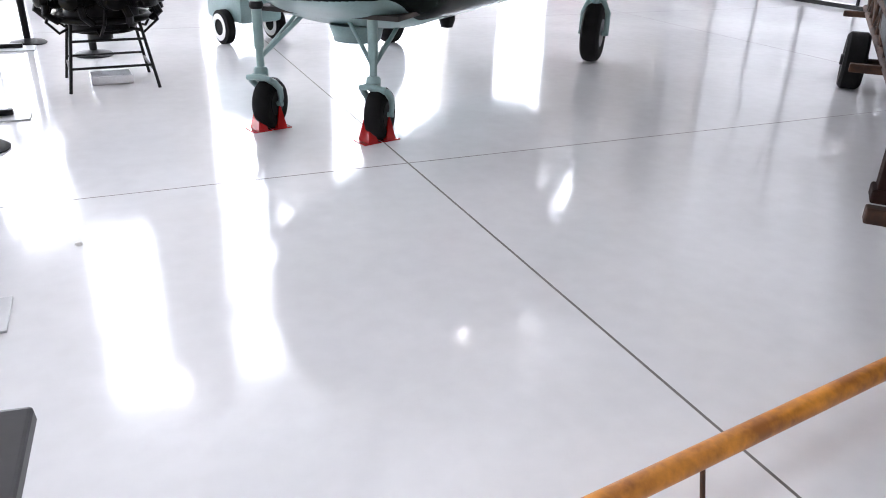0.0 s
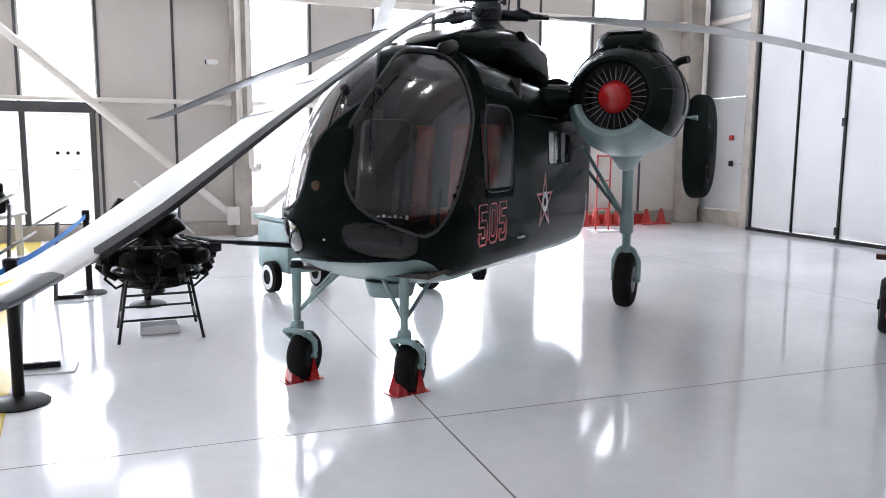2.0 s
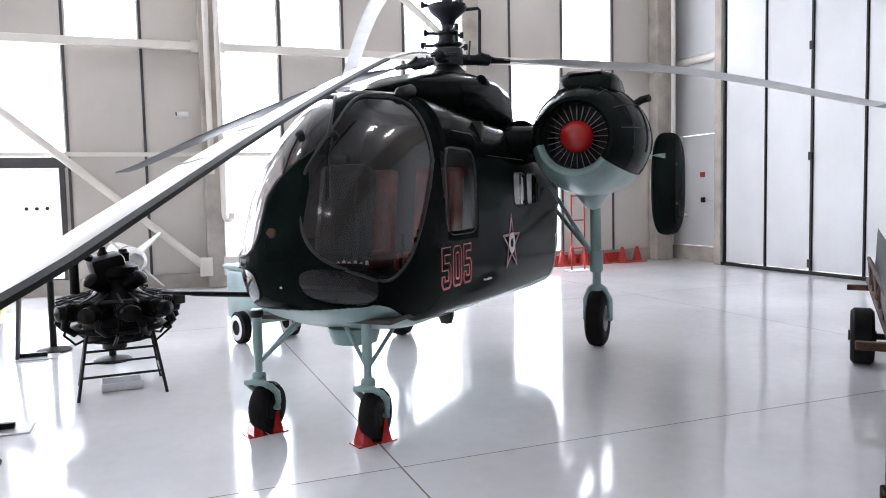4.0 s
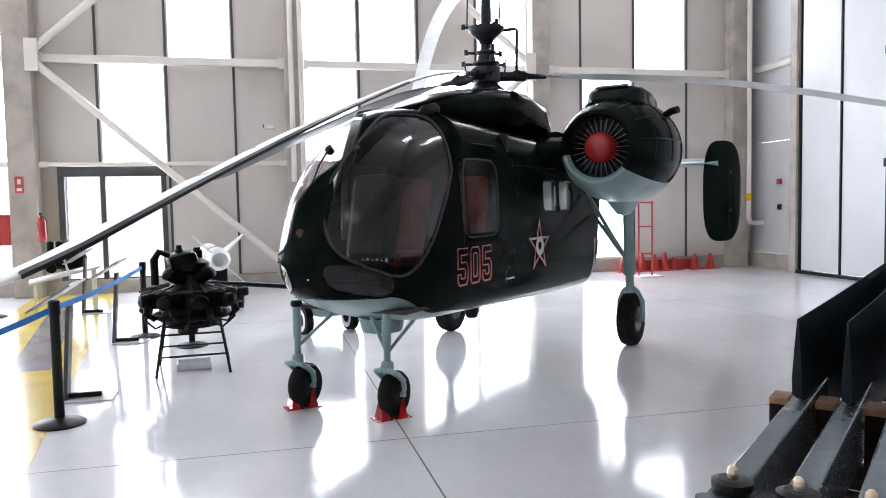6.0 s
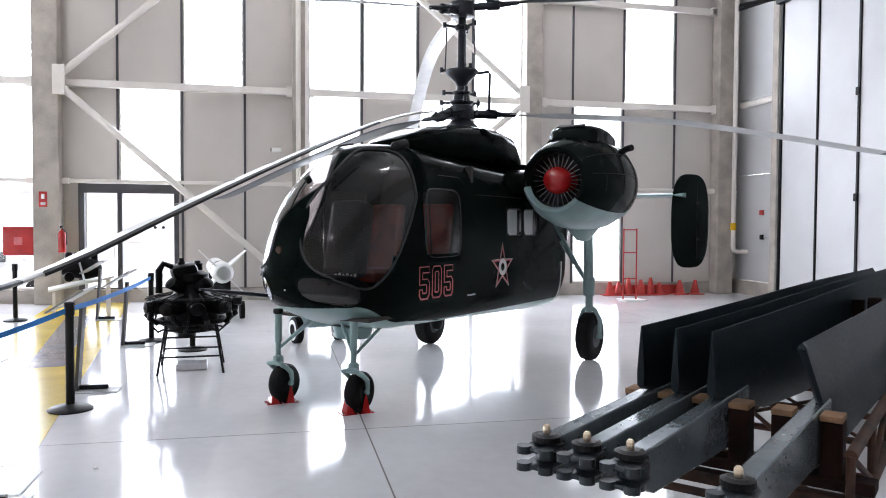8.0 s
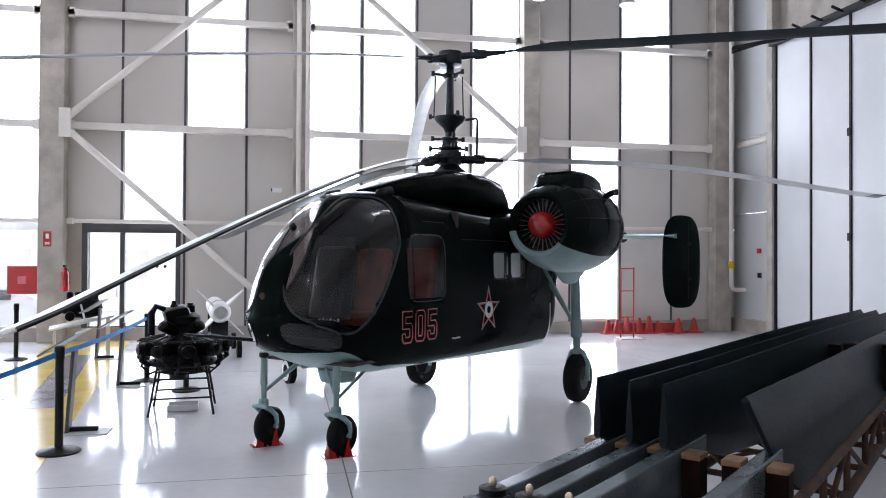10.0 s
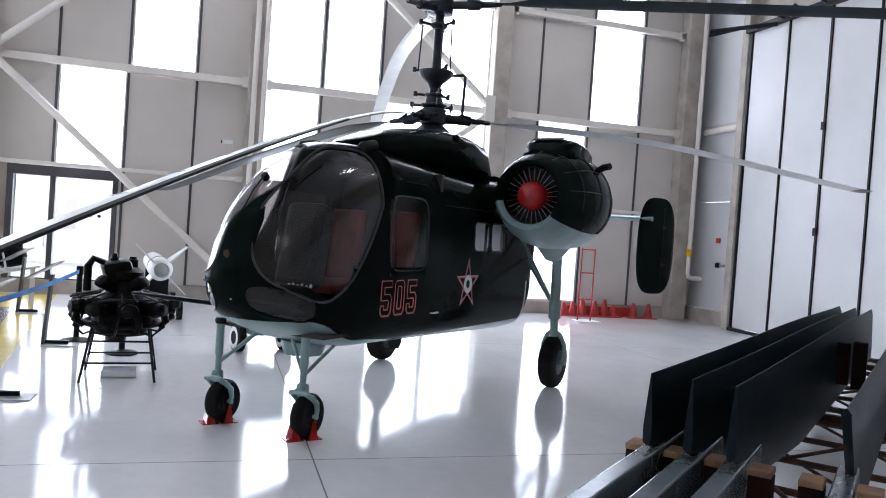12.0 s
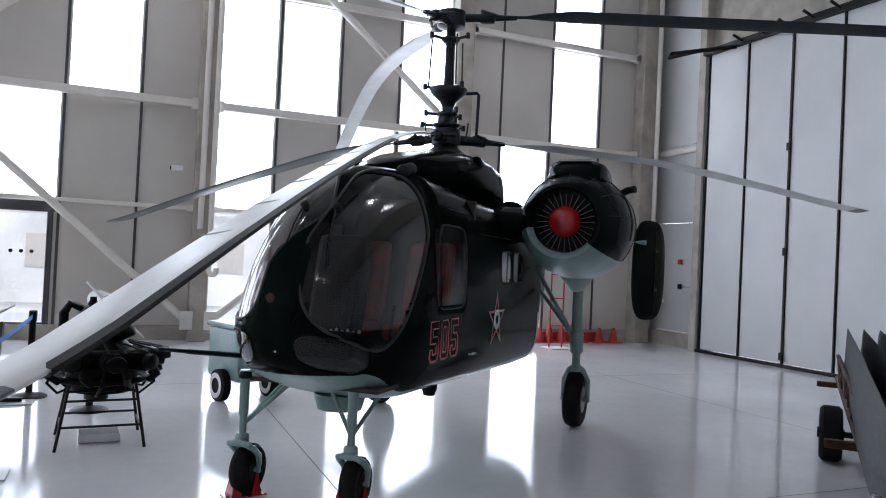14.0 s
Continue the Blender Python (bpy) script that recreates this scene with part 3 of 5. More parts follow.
# door outline and panel lines
for s in (-1, 1):
    for pts in ([(2.22, 0.84), (2.22, 2.16), (2.3, 2.22), (2.86, 2.22), (2.93, 2.16), (2.93, 1.4)], [(0.1, 0.70), (0.1, 2.05), (1.98, 2.05), (1.98, 0.72)]):
        line = [(x, s * (body_point(1, ph_of(math.pi / 2, z), x).y + 0.002), z) for x, z in pts]
        part("door_seam", T(line, 0.006, 6), M_BLACK, heli)
    part("door_grip", T([(2.1, s * 0.665, 0.98), (2.1, s * 0.69, 0.98), (2.22, s * 0.69, 0.98), (2.22, s * 0.665, 0.98)], 0.008, 8), M_ALU, heli)
    part("seam_sill", B((1.05, s * 0.655, 1.46), (1.8, 0.012, 0.012)), M_GREEN, heli)
# raised black equipment panel between the windscreens
bm = bmesh.new()
rows = []
for j in range(13):
    z = 1.31 + 0.57 * j / 12
    inset = 2.5 * max(0, abs(j - 6) - 4)
    rows.append([])
    for i in range(11):
        tt = radians(-2 + 7 * j / 12 + inset * 0.5 + (20 - inset) * i / 10)
        p = hull(tt, ph_of(tt, z))
        edge = 0.004 if i in (0, 10) or j in (0, 12) else 0.03
        rows[-1].append(bm.verts.new(p + (p - Vector((XC, 0, ZC))).normalized() * edge))
for a, c in zip(rows, rows[1:]):
    for i in range(10):
        bm.faces.new((a[i], a[i + 1], c[i + 1], c[i]))
part("equipment_panel", bm, M_GREEN, heli, "raised black panel between the windscreens", smooth=True)
tt = radians(5)
p = hull(tt, ph_of(tt, 1.5))
part("panel_lamp", L([(0.02, 0.0), (0.02, 0.035), (0.035, 0.03), (0.036, 0.0)], at(p.x, p.y, p.z), 18), M_RUST, heli, "small dull brown lamp")
# roof eyebrow vents
for s in (-1, 1):
    part("roof_vent", L([(-0.12, 0.0), (-0.1, 0.05), (0.08, 0.055), (0.1, 0.04), (0.11, 0)], pose(3.02, s * 0.34, 2.50, 0, 14, 0), 16), M_BLACK, heli, smooth=True)

# cabin interior
part("cabin_floor", B((2.9, 0, 0.86), (1.8, 1.1, 0.03)), M_INNER, heli)
part("cabin_back", B((2.02, 0, 1.6), (0.05, 1.2, 1.5)), M_INNER, heli)
pan = B((3.72, 0.0, 1.12), (0.34, 0.78, 0.2), pose(0, 0, 0, 0, -20, 0), 0.03)
part("instrument_panel", pan, M_BLACK, heli)
part("centre_console", B((3.42, 0.02, 1.58), (0.24, 0.40, 0.74), pose(0, 0, 0, 0, -12, 0), 0.06), M_BLACK, heli)
for k in range(6):
    part("switch", L([(0, 0.012), (0.02, 0.012), (0.03, 0.0)], at(3.76, 0.14 + 0.045 * k, 1.24 + 0.01 * (k % 2)) @ UPX, 8), M_WHITE, heli)
for s in (-1, 1):
    bm = B((2.62, s * 0.31, 1.18), (0.46, 0.42, 0.14), None, 0.04)
    part("seat_cushion", bm, M_SEAT, heli, "red-brown seat cushion")
    part("seat_back", B((2.36, s * 0.31, 1.56), (0.12, 0.44, 0.78), pose(0, 0, 0, 0, -10, 0), 0.05), M_SEAT, heli, "red-brown seat back")
    part("control_stick", T([(3.05, s * 0.31, 0.88), (3.12, s * 0.31, 1.2), (3.06, s * 0.31, 1.42)], 0.014, 8), M_BLACK, heli)
    wt = radians(33 if s > 0 else 8)
    wp = hull(wt, ph_of(wt, 2.12))
    part("wiper_motor", L([(-0.03, 0.0), (-0.02, 0.03), (0.03, 0.03), (0.04, 0)], pose(wp.x, wp.y, wp.z, 0, -40, 0), 14), M_BLACK, heli)
    part("wiper_arm", T([hull(wt, ph_of(wt, z)) + Vector((0.02, 0, 0.01)) for z in (2.14, 2.0, 1.86, 1.7)], 0.007, 6), M_BLACK, heli)
# pitot tube ahead of the nose
part("pitot_tube", T([(4.0, -0.42, 1.05), (4.55, -0.45, 1.13), (4.58, -0.45, 1.135), (4.82, -0.46, 1.17)], [0.02, 0.018, 0.014, 0.012], 12), M_HUB, heli, smooth=True)
part("belly_lamp", L([(-0.08, 0.0), (-0.08, 0.17), (0.02, 0.2), (0.04, 0.2)], at(3.35, 0.02, 0.70) @ UPX, 28), M_TEAL, heli, smooth=True)
part("belly_beacon", L([(-0.07, 0.0), (-0.06, 0.05), (0, 0.07), (0.04, 0.07)], at(2.35, 0.36, 0.67) @ UPX, 20), M_BLACK, heli, smooth=True)

part("nose_marker_lamp", L([(0, 0.0), (0, 0.012), (0.01, 0.008), (0.012, 0)], at(4.36, 0.08, 1.16), 10), M_WHITE, heli)
# gearbox fairing on the roof
bm = bmesh.new()
secs = [(3.0, 0.05, 2.50, 2.555), (2.8, 0.22, 2.46, 2.62), (2.4, 0.34, 2.42, 2.74), (1.9, 0.40, 2.40, 2.84), (1.4, 0.42, 2.40, 2.90), (0.9, 0.42, 2.40, 2.92), (0.5, 0.40, 2.36, 2.88), (0.3, 0.36, 2.32, 2.70), (0.22, 0.2, 2.3, 2.5)]
rings = []
for x, w, zb, zt in secs:
    ring = []
    for k in range(28):
        a = 2 * math.pi * k / 28
        ring.append(bm.verts.new((x, w * spow(math.cos(a), 0.7), (zb + zt) / 2 + (zt - zb) / 2 * spow(math.sin(a), 0.75))))
    rings.append(ring)
for a, b in zip(rings, rings[1:]):
    for k in range(28):
        bm.faces.new((a[k], a[(k + 1) % 28], b[(k + 1) % 28], b[k]))
bm.faces.new(rings[0])
bm.faces.new(rings[-1])
part("gearbox_fairing", bm, M_GREEN, heli, smooth=True)
part("fairing_scoop", L([(-0.1, 0.03), (0.0, 0.05), (0.1, 0.06), (0.12, 0.045), (0.1, 0.01)], at(1.25, 0.36, 2.80), 18), M_GREEN, heli, smooth=True)
# stub wing
part("stub_wing", L([(-1.0, 0.5), (-0.8, 0.5), (-0.55, 0.54), (0.55, 0.54), (0.8, 0.5), (1.0, 0.5)], pose(0.62, 0, 2.22, 0, 0, 90), 36, (0.95, 0.36)), M_GREEN, heli, smooth=True)

# engine pods
for s in (-1, 1):
    P = at(0, s * 1.26, 2.23)
    prof = [(1.29, 0.305), (1.335, 0.33), (1.335, 0.365), (1.24, 0.42), (1.0, 0.50), (0.75, 0.55), (0.45, 0.57), (0.15, 0.555), (-0.2, 0.49), (-0.6, 0.36), (-0.9, 0.22), (-1.0, 0.12), (-1.0, 0.0)]
    n = 120
    up, lo = bmesh.new(), bmesh.new()
    rings = [[P @ Vector((x, r * math.cos(2 * math.pi * k / n), r * math.sin(2 * math.pi * k / n))) for k in range(n)] for x, r in prof]
    for bmx, low in ((up, False), (lo, True)):
        for (a, b), x in zip(zip(rings, rings[1:]), [p[0] for p in prof]):
            for k in range(n):
                ang = (360 * (k + 0.5) / n)
                is_low = 191 < ang < 320
                if is_low == low:
                    bmx.faces.new([bmx.verts.new(v) for v in (a[k], a[(k + 1) % n], b[(k + 1) % n], b[k])])
        bmesh.ops.remove_doubles(bmx, verts=bmx.verts, dist=1e-5)
    pod = part("engine_cowling", up, M_GREEN, heli, smooth=True)
    part("lower_cowling", lo, M_TEAL, heli, "pale teal lower cowling", smooth=True)
    part("intake_duct", L([(1.29, 0.305), (1.15, 0.30), (1.0, 0.30), (0.95, 0.0)], P, 40, (1, 1), False), M_BLACK, heli, smooth=True)
    part("spinner", L([(1.0, 0.16), (1.2, 0.16), (1.30, 0.148), (1.37, 0.105), (1.40, 0.05), (1.41, 0.0)], P, 32), M_RED, heli, "glossy red spinner", smooth=True)
    for k in range(28):
        a = 2 * math.pi * k / 28
        rot = Matrix.Rotation(a, 4, "X")
        part("guide_vane", B((0, 0, 0), (0.02, 0.0048, 0.14), P @ rot @ Matrix.Translation((1.2, 0, 0.226))), M_VANE, heli)
    for x in (1.0, 0.55, 0.1):
        r = 0.50 if x == 1.0 else (0.567 if x == 0.55 else 0.553)
        part("cowling_band", T([P @ Vector((x, (r + 0.001) * math.cos(t), (r + 0.001) * math.sin(t))) for t in [math.pi * (-0.08 + 1.16 * k / 30) for k in range(31)]], 0.006, 6), M_BLACK, heli)
    for k in range(7):
        t = math.pi * (0.05 + 0.9 * k / 6)
        part("cowling_seam", T([P @ Vector((x, (r + 0.001) * math.cos(t), (r + 0.001) * math.sin(t))) for x, r in prof[3:9]], 0.004, 6), M_BLACK, heli)
    hump = bmesh.new()
    secs = [(1.02, 0.16, 2.70, 2.74), (0.92, 0.24, 2.64, 2.83), (0.80, 0.28, 2.60, 2.895), (0.55, 0.30, 2.60, 2.915), (0.25, 0.29, 2.60, 2.905), (0.02, 0.27, 2.58, 2.86), (-0.2, 0.2, 2.5, 2.72), (-0.3, 0.1, 2.5, 2.6)]
    rings = [[hump.verts.new((x, s * 1.26 + w * spow(math.cos(2 * math.pi * k / 32), 0.6) * (1.12 if math.sin(2 * math.pi * k / 32) < 0 else 0.98), (zb + zt) / 2 + (zt - zb) / 2 * spow(math.sin(2 * math.pi * k / 32), 0.55))) for k in range(32)] for x, w, zb, zt in secs]
    for a, b in zip(rings, rings[1:]):
        for k in range(32):
            hump.faces.new((a[k], a[(k + 1) % 32], b[(k + 1) % 32], b[k]))
    hump.faces.new(rings[0])
    hump.faces.new(rings[-1])
    part("air_intake_box", hump, M_GREEN, heli, smooth=True)
    part("intake_lip", B((0.84, s * 1.26, 2.885), (0.10, 0.34, 0.012), pose(0, 0, 0, 0, 20, 0), 0.005), M_BLACK, heli)
    part("exhaust_pipe", T([(0.2, s * 1.60, 2.58), (0.2, s * 1.72, 2.65), (0.24, s * 1.80, 2.66)], 0.04, 14), M_BLACK, heli, smooth=True)
    # fairing under the pod where the leg enters
    part("leg_fairing", L([(-0.43, 0.0), (-0.41, 0.09), (-0.22, 0.26), (-0.02, 0.39), (0.2, 0.46)], at(0.36, s * 1.24, 1.95) @ UPX, 28, (0.8, 1.35)), M_TEAL, heli, smooth=True)
    # main gear
    X0, Y0 = 0.0, s * 1.21
    part("main_leg", T([(0.1, Y0, 1.65), (0.06, Y0, 1.0), (0.05, Y0, 0.98), (0.03, Y0, 0.62)], [0.06, 0.06, 0.048, 0.048], 16), M_TEAL, heli, smooth=True)
    part("leg_collar", L([(-0.12, 0.06), (-0.1, 0.075), (0.1, 0.075), (0.12, 0.06)], at(0.055, Y0, 0.95) @ UPX, 18), M_TEAL, heli, smooth=True)
    for xb, zb in ((-0.3, 1.5), (-0.02, 1.78)):
        part("leg_brace", T([(0.05, Y0 - s * 0.03, 1.0), (xb, s * 0.68, zb)], 0.023, 12), M_TEAL, heli, smooth=True)
    wheel = part("main_wheel", L([(-0.085, 0.0), (-0.085, 0.15), (-0.098, 0.19), (-0.098, 0.26), (-0.075, 0.295), (-0.03, 0.31), (0.03, 0.31), (0.075, 0.295), (0.098, 0.26), (0.098, 0.19), (0.085, 0.15), (0.085, 0)], pose(X0, Y0, 0.31, 0, 0, 90), 44), M_RUBBER, heli, "black treaded main tyre", smooth=True)
    part("wheel_rim", L([(-0.095, 0.0), (-0.095, 0.05), (-0.09, 0.145), (0.09, 0.145), (0.095, 0.05), (0.095, 0)], pose(X0, Y0, 0.31, 0, 0, 90), 32), M_HUB, wheel, smooth=True)
    fork = bmesh.new()
    for q in (-1, 1):
        tube(fork, [(0.03, Y0, 0.70), (0.02, Y0 + q * 0.08, 0.64), (0.0, Y0 + q * 0.135, 0.52), (0.0, Y0 + q * 0.135, 0.29)], 0.03, 10)
    tube(fork, [(0, Y0 - 0.16, 0.31), (0, Y0 + 0.16, 0.31)], 0.03, 10)
    part("wheel_fork", fork, M_TEAL, heli, smooth=True)
    # nose gear
    XN, YN = (3.74, 0.335) if s > 0 else (3.82, -0.52)
    part("nose_leg", T([(XN, YN, 0.92), (XN, YN, 0.6), (XN, YN, 0.58), (XN, YN, 0.38)], [0.036, 0.036, 0.028, 0.028], 14), M_TEAL, heli, smooth=True)
    part("leg_socket", L([(-0.015, 0.042), (0.0, 0.05), (0.02, 0.05), (0.035, 0.042)], at(XN, YN, 0.875) @ UPX, 20), M_BLACK, heli, smooth=True)
    for xb, yb in ((3.2, YN), (3.62, YN - s * 0.24)):
        part("nose_brace", T([(XN, YN, 0.52), (xb, yb, 0.80)], 0.016, 10), M_TEAL, heli, smooth=True)
    part("leg_knuckle", L([(-0.05, 0.04), (-0.03, 0.052), (0.03, 0.052), (0.05, 0.04)], at(XN, YN, 0.41) @ UPX, 16), M_TEAL, heli, smooth=True)
    W = pose(XN - 0.06, YN + 0.02, 0.185, 0, 0, 90 + 4) @ Matrix.Diagonal((1, 0.925, 0.925, 1))
    nw = part("nose_wheel", L([(-0.055, 0.0), (-0.055, 0.1), (-0.066, 0.13), (-0.06, 0.175), (-0.03, 0.2), (0.03, 0.2), (0.06, 0.175), (0.066, 0.13), (0.055, 0.1), (0.055, 0)], W, 36), M_RUBBER, heli, "small black nose tyre", smooth=True)
    part("wheel_rim", L([(-0.062, 0.0), (-0.06, 0.095), (0.06, 0.095), (0.062, 0)], W, 28), M_BLACK, nw, smooth=True)
    gd = bmesh.new()
    for q in (-1, 1):
        tube(gd, [(XN + 0.03, YN + q * 0.03, 0.40), (XN + 0.05, YN + 0.02 + q * 0.085, 0.375), (XN + 0.02, YN + 0.02 + q * 0.095, 0.36), (XN - 0.05, YN + 0.02 + q * 0.095, 0.30), (XN - 0.07, YN + 0.02 + q * 0.09, 0.23), (XN - 0.06, YN + 0.02 + q * 0.085, 0.185)], [0.02, 0.022, 0.024, 0.024, 0.02, 0.018], 10)
    tube(gd, [(XN + 0.06, YN - 0.075, 0.385), (XN + 0.07, YN + 0.02, 0.40), (XN + 0.06, YN + 0.115, 0.385)], 0.021, 10)
    tube(gd, [(XN - 0.06, YN - 0.085, 0.185), (XN - 0.06, YN + 0.125, 0.185)], 0.018, 10)
    part("wheel_fork", gd, M_TEAL, heli, smooth=True)

# tail booms, tailplane, fins
for s in (-1, 1):
    part("tail_boom", T([(0.6, s * 0.52, 2.28), (-1.0, s * 0.53, 2.26), (-3.7, s * 0.55, 2.22)], [0.2, 0.16, 0.1], 20), M_GREEN, heli, smooth=True)
    F = at(-3.55, s * 1.61, 1.80, -27 * s)
    bm = bmesh.new()
    n = 48
    for q in (-1, 1):
        ring = [bm.verts.new(F @ Vector((0.44 * spow(math.cos(t), 0.62), q * 0.012, 0.77 * spow(math.sin(t), 0.7)))) for t in [2 * math.pi * k / n for k in range(n)]]
        inner = [bm.verts.new(F @ Vector((0.33 * spow(math.cos(t), 0.62), q * 0.05, 0.66 * spow(math.sin(t), 0.7)))) for t in [2 * math.pi * k / n for k in range(n)]]
        for k in range(n):
            bm.faces.new((ring[k], ring[(k + 1) % n], inner[(k + 1) % n], inner[k]))
        bm.faces.new(inner)
        if q < 0:
            keep = ring
    for k in range(n):
        bm.faces.new((keep[k], keep[(k + 1) % n], ring[(k + 1) % n], ring[k]))
    fin = part("tail_fin", bm, M_GREEN, heli, smooth=True)
    part("rudder_seam", T([F @ Vector((-0.1, s * 0.053, z)) for z in (-0.62, 0.62)], 0.008, 6), M_BLACK, fin)
    for z in (-0.3, 0.3):
        part("rudder_hinge", B((0, 0, 0), (0.08, 0.03, 0.04), F @ Matrix.Translation((-0.1, s * 0.06, z))), M_BLACK, fin)
part("tailplane", L([(-1.58, 0.25), (1.58, 0.25)], pose(-3.45, 0, 2.22, 0, 0, 90), 32, (1.1, 0.16)), M_TEAL, heli, smooth=True)

# mast, hubs, swashplates
MX, MY = 1.08, -0.08
part("rotor_mast", L([(2.7, 0.12), (3.0, 0.12), (3.14, 0.115), (3.3, 0.10), (3.36, 0.062), (3.9, 0.05), (4.35, 0.048), (4.42, 0.0)], at(MX, MY, 0) @ UPX, 24), M_HUB, heli, smooth=True)
part("mast_base", L([(2.86, 0.21), (2.93, 0.21), (2.98, 0.15), (3.02, 0.11)], at(MX, MY, 0) @ UPX, 24), M_HUB, heli, smooth=True)
part("swashplate_cup", L([(3.42, 0.06), (3.48, 0.085), (3.55, 0.17), (3.60, 0.2), (3.62, 0.2), (3.63, 0.06)], at(MX, MY, 0) @ UPX, 28), M_HUB, heli, smooth=True)
for z, r in ((3.22, 0.15), (3.34, 0.11), (3.61, 0.13), (4.14, 0.10)):
    sp = L([(-0.035, 0.07), (-0.02, r * 0.8), (0.0, r), (0.018, r), (0.03, r * 0.6), (0.035, 0.07)], at(MX, MY, z) @ UPX, 24)
    for k in range(3):
        a = radians(120 * k + 30 + z * 40)
        ex, ey = MX + (r + 0.12) * math.cos(a), MY + (r + 0.12) * math.sin(a)
        tube(sp, [(MX, MY, z), (ex, ey, z + 0.02)], 0.016, 8)
        lathe(sp, [(-0.03, 0.0), (-0.03, 0.022), (0.03, 0.022), (0.03, 0)], at(ex, ey, z + 0.02) @ UPX, 10)
    part("swashplate", sp, M_HUB, heli, smooth=True)
for k in range(3):
    a = radians(120 * k + 160)
    part("pitch_rod", T([(MX + 0.22 * math.cos(a), MY + 0.22 * math.sin(a), 3.63), (MX + 0.2 * math.cos(a), MY + 0.2 * math.sin(a), 4.16)], 0.009, 8), M_HUB, heli)
    a += radians(40)
    part("pitch_rod", T([(MX + 0.24 * math.cos(a), MY + 0.24 * math.sin(a), 3.06), (MX + 0.26 * math.cos(a), MY + 0.26 * math.sin(a), 3.24)], 0.009, 8), M_HUB, heli)
la = radians(134)
lx, ly = math.cos(la), math.sin(la)
part("scissor_link", T([(MX + 0.1 * lx, MY + 0.1 * ly, 3.58), (MX + 0.34 * lx, MY + 0.34 * ly, 3.62), (MX + 0.36 * lx, MY + 0.36 * ly, 3.6), (MX + 0.35 * lx, MY + 0.35 * ly, 3.1), (MX + 0.33 * lx, MY + 0.33 * ly, 3.06), (MX + 0.1 * lx, MY + 0.1 * ly, 3.05)], 0.018, 8), M_HUB, heli)
HINV = HELI.inverted()


PITCH = 11


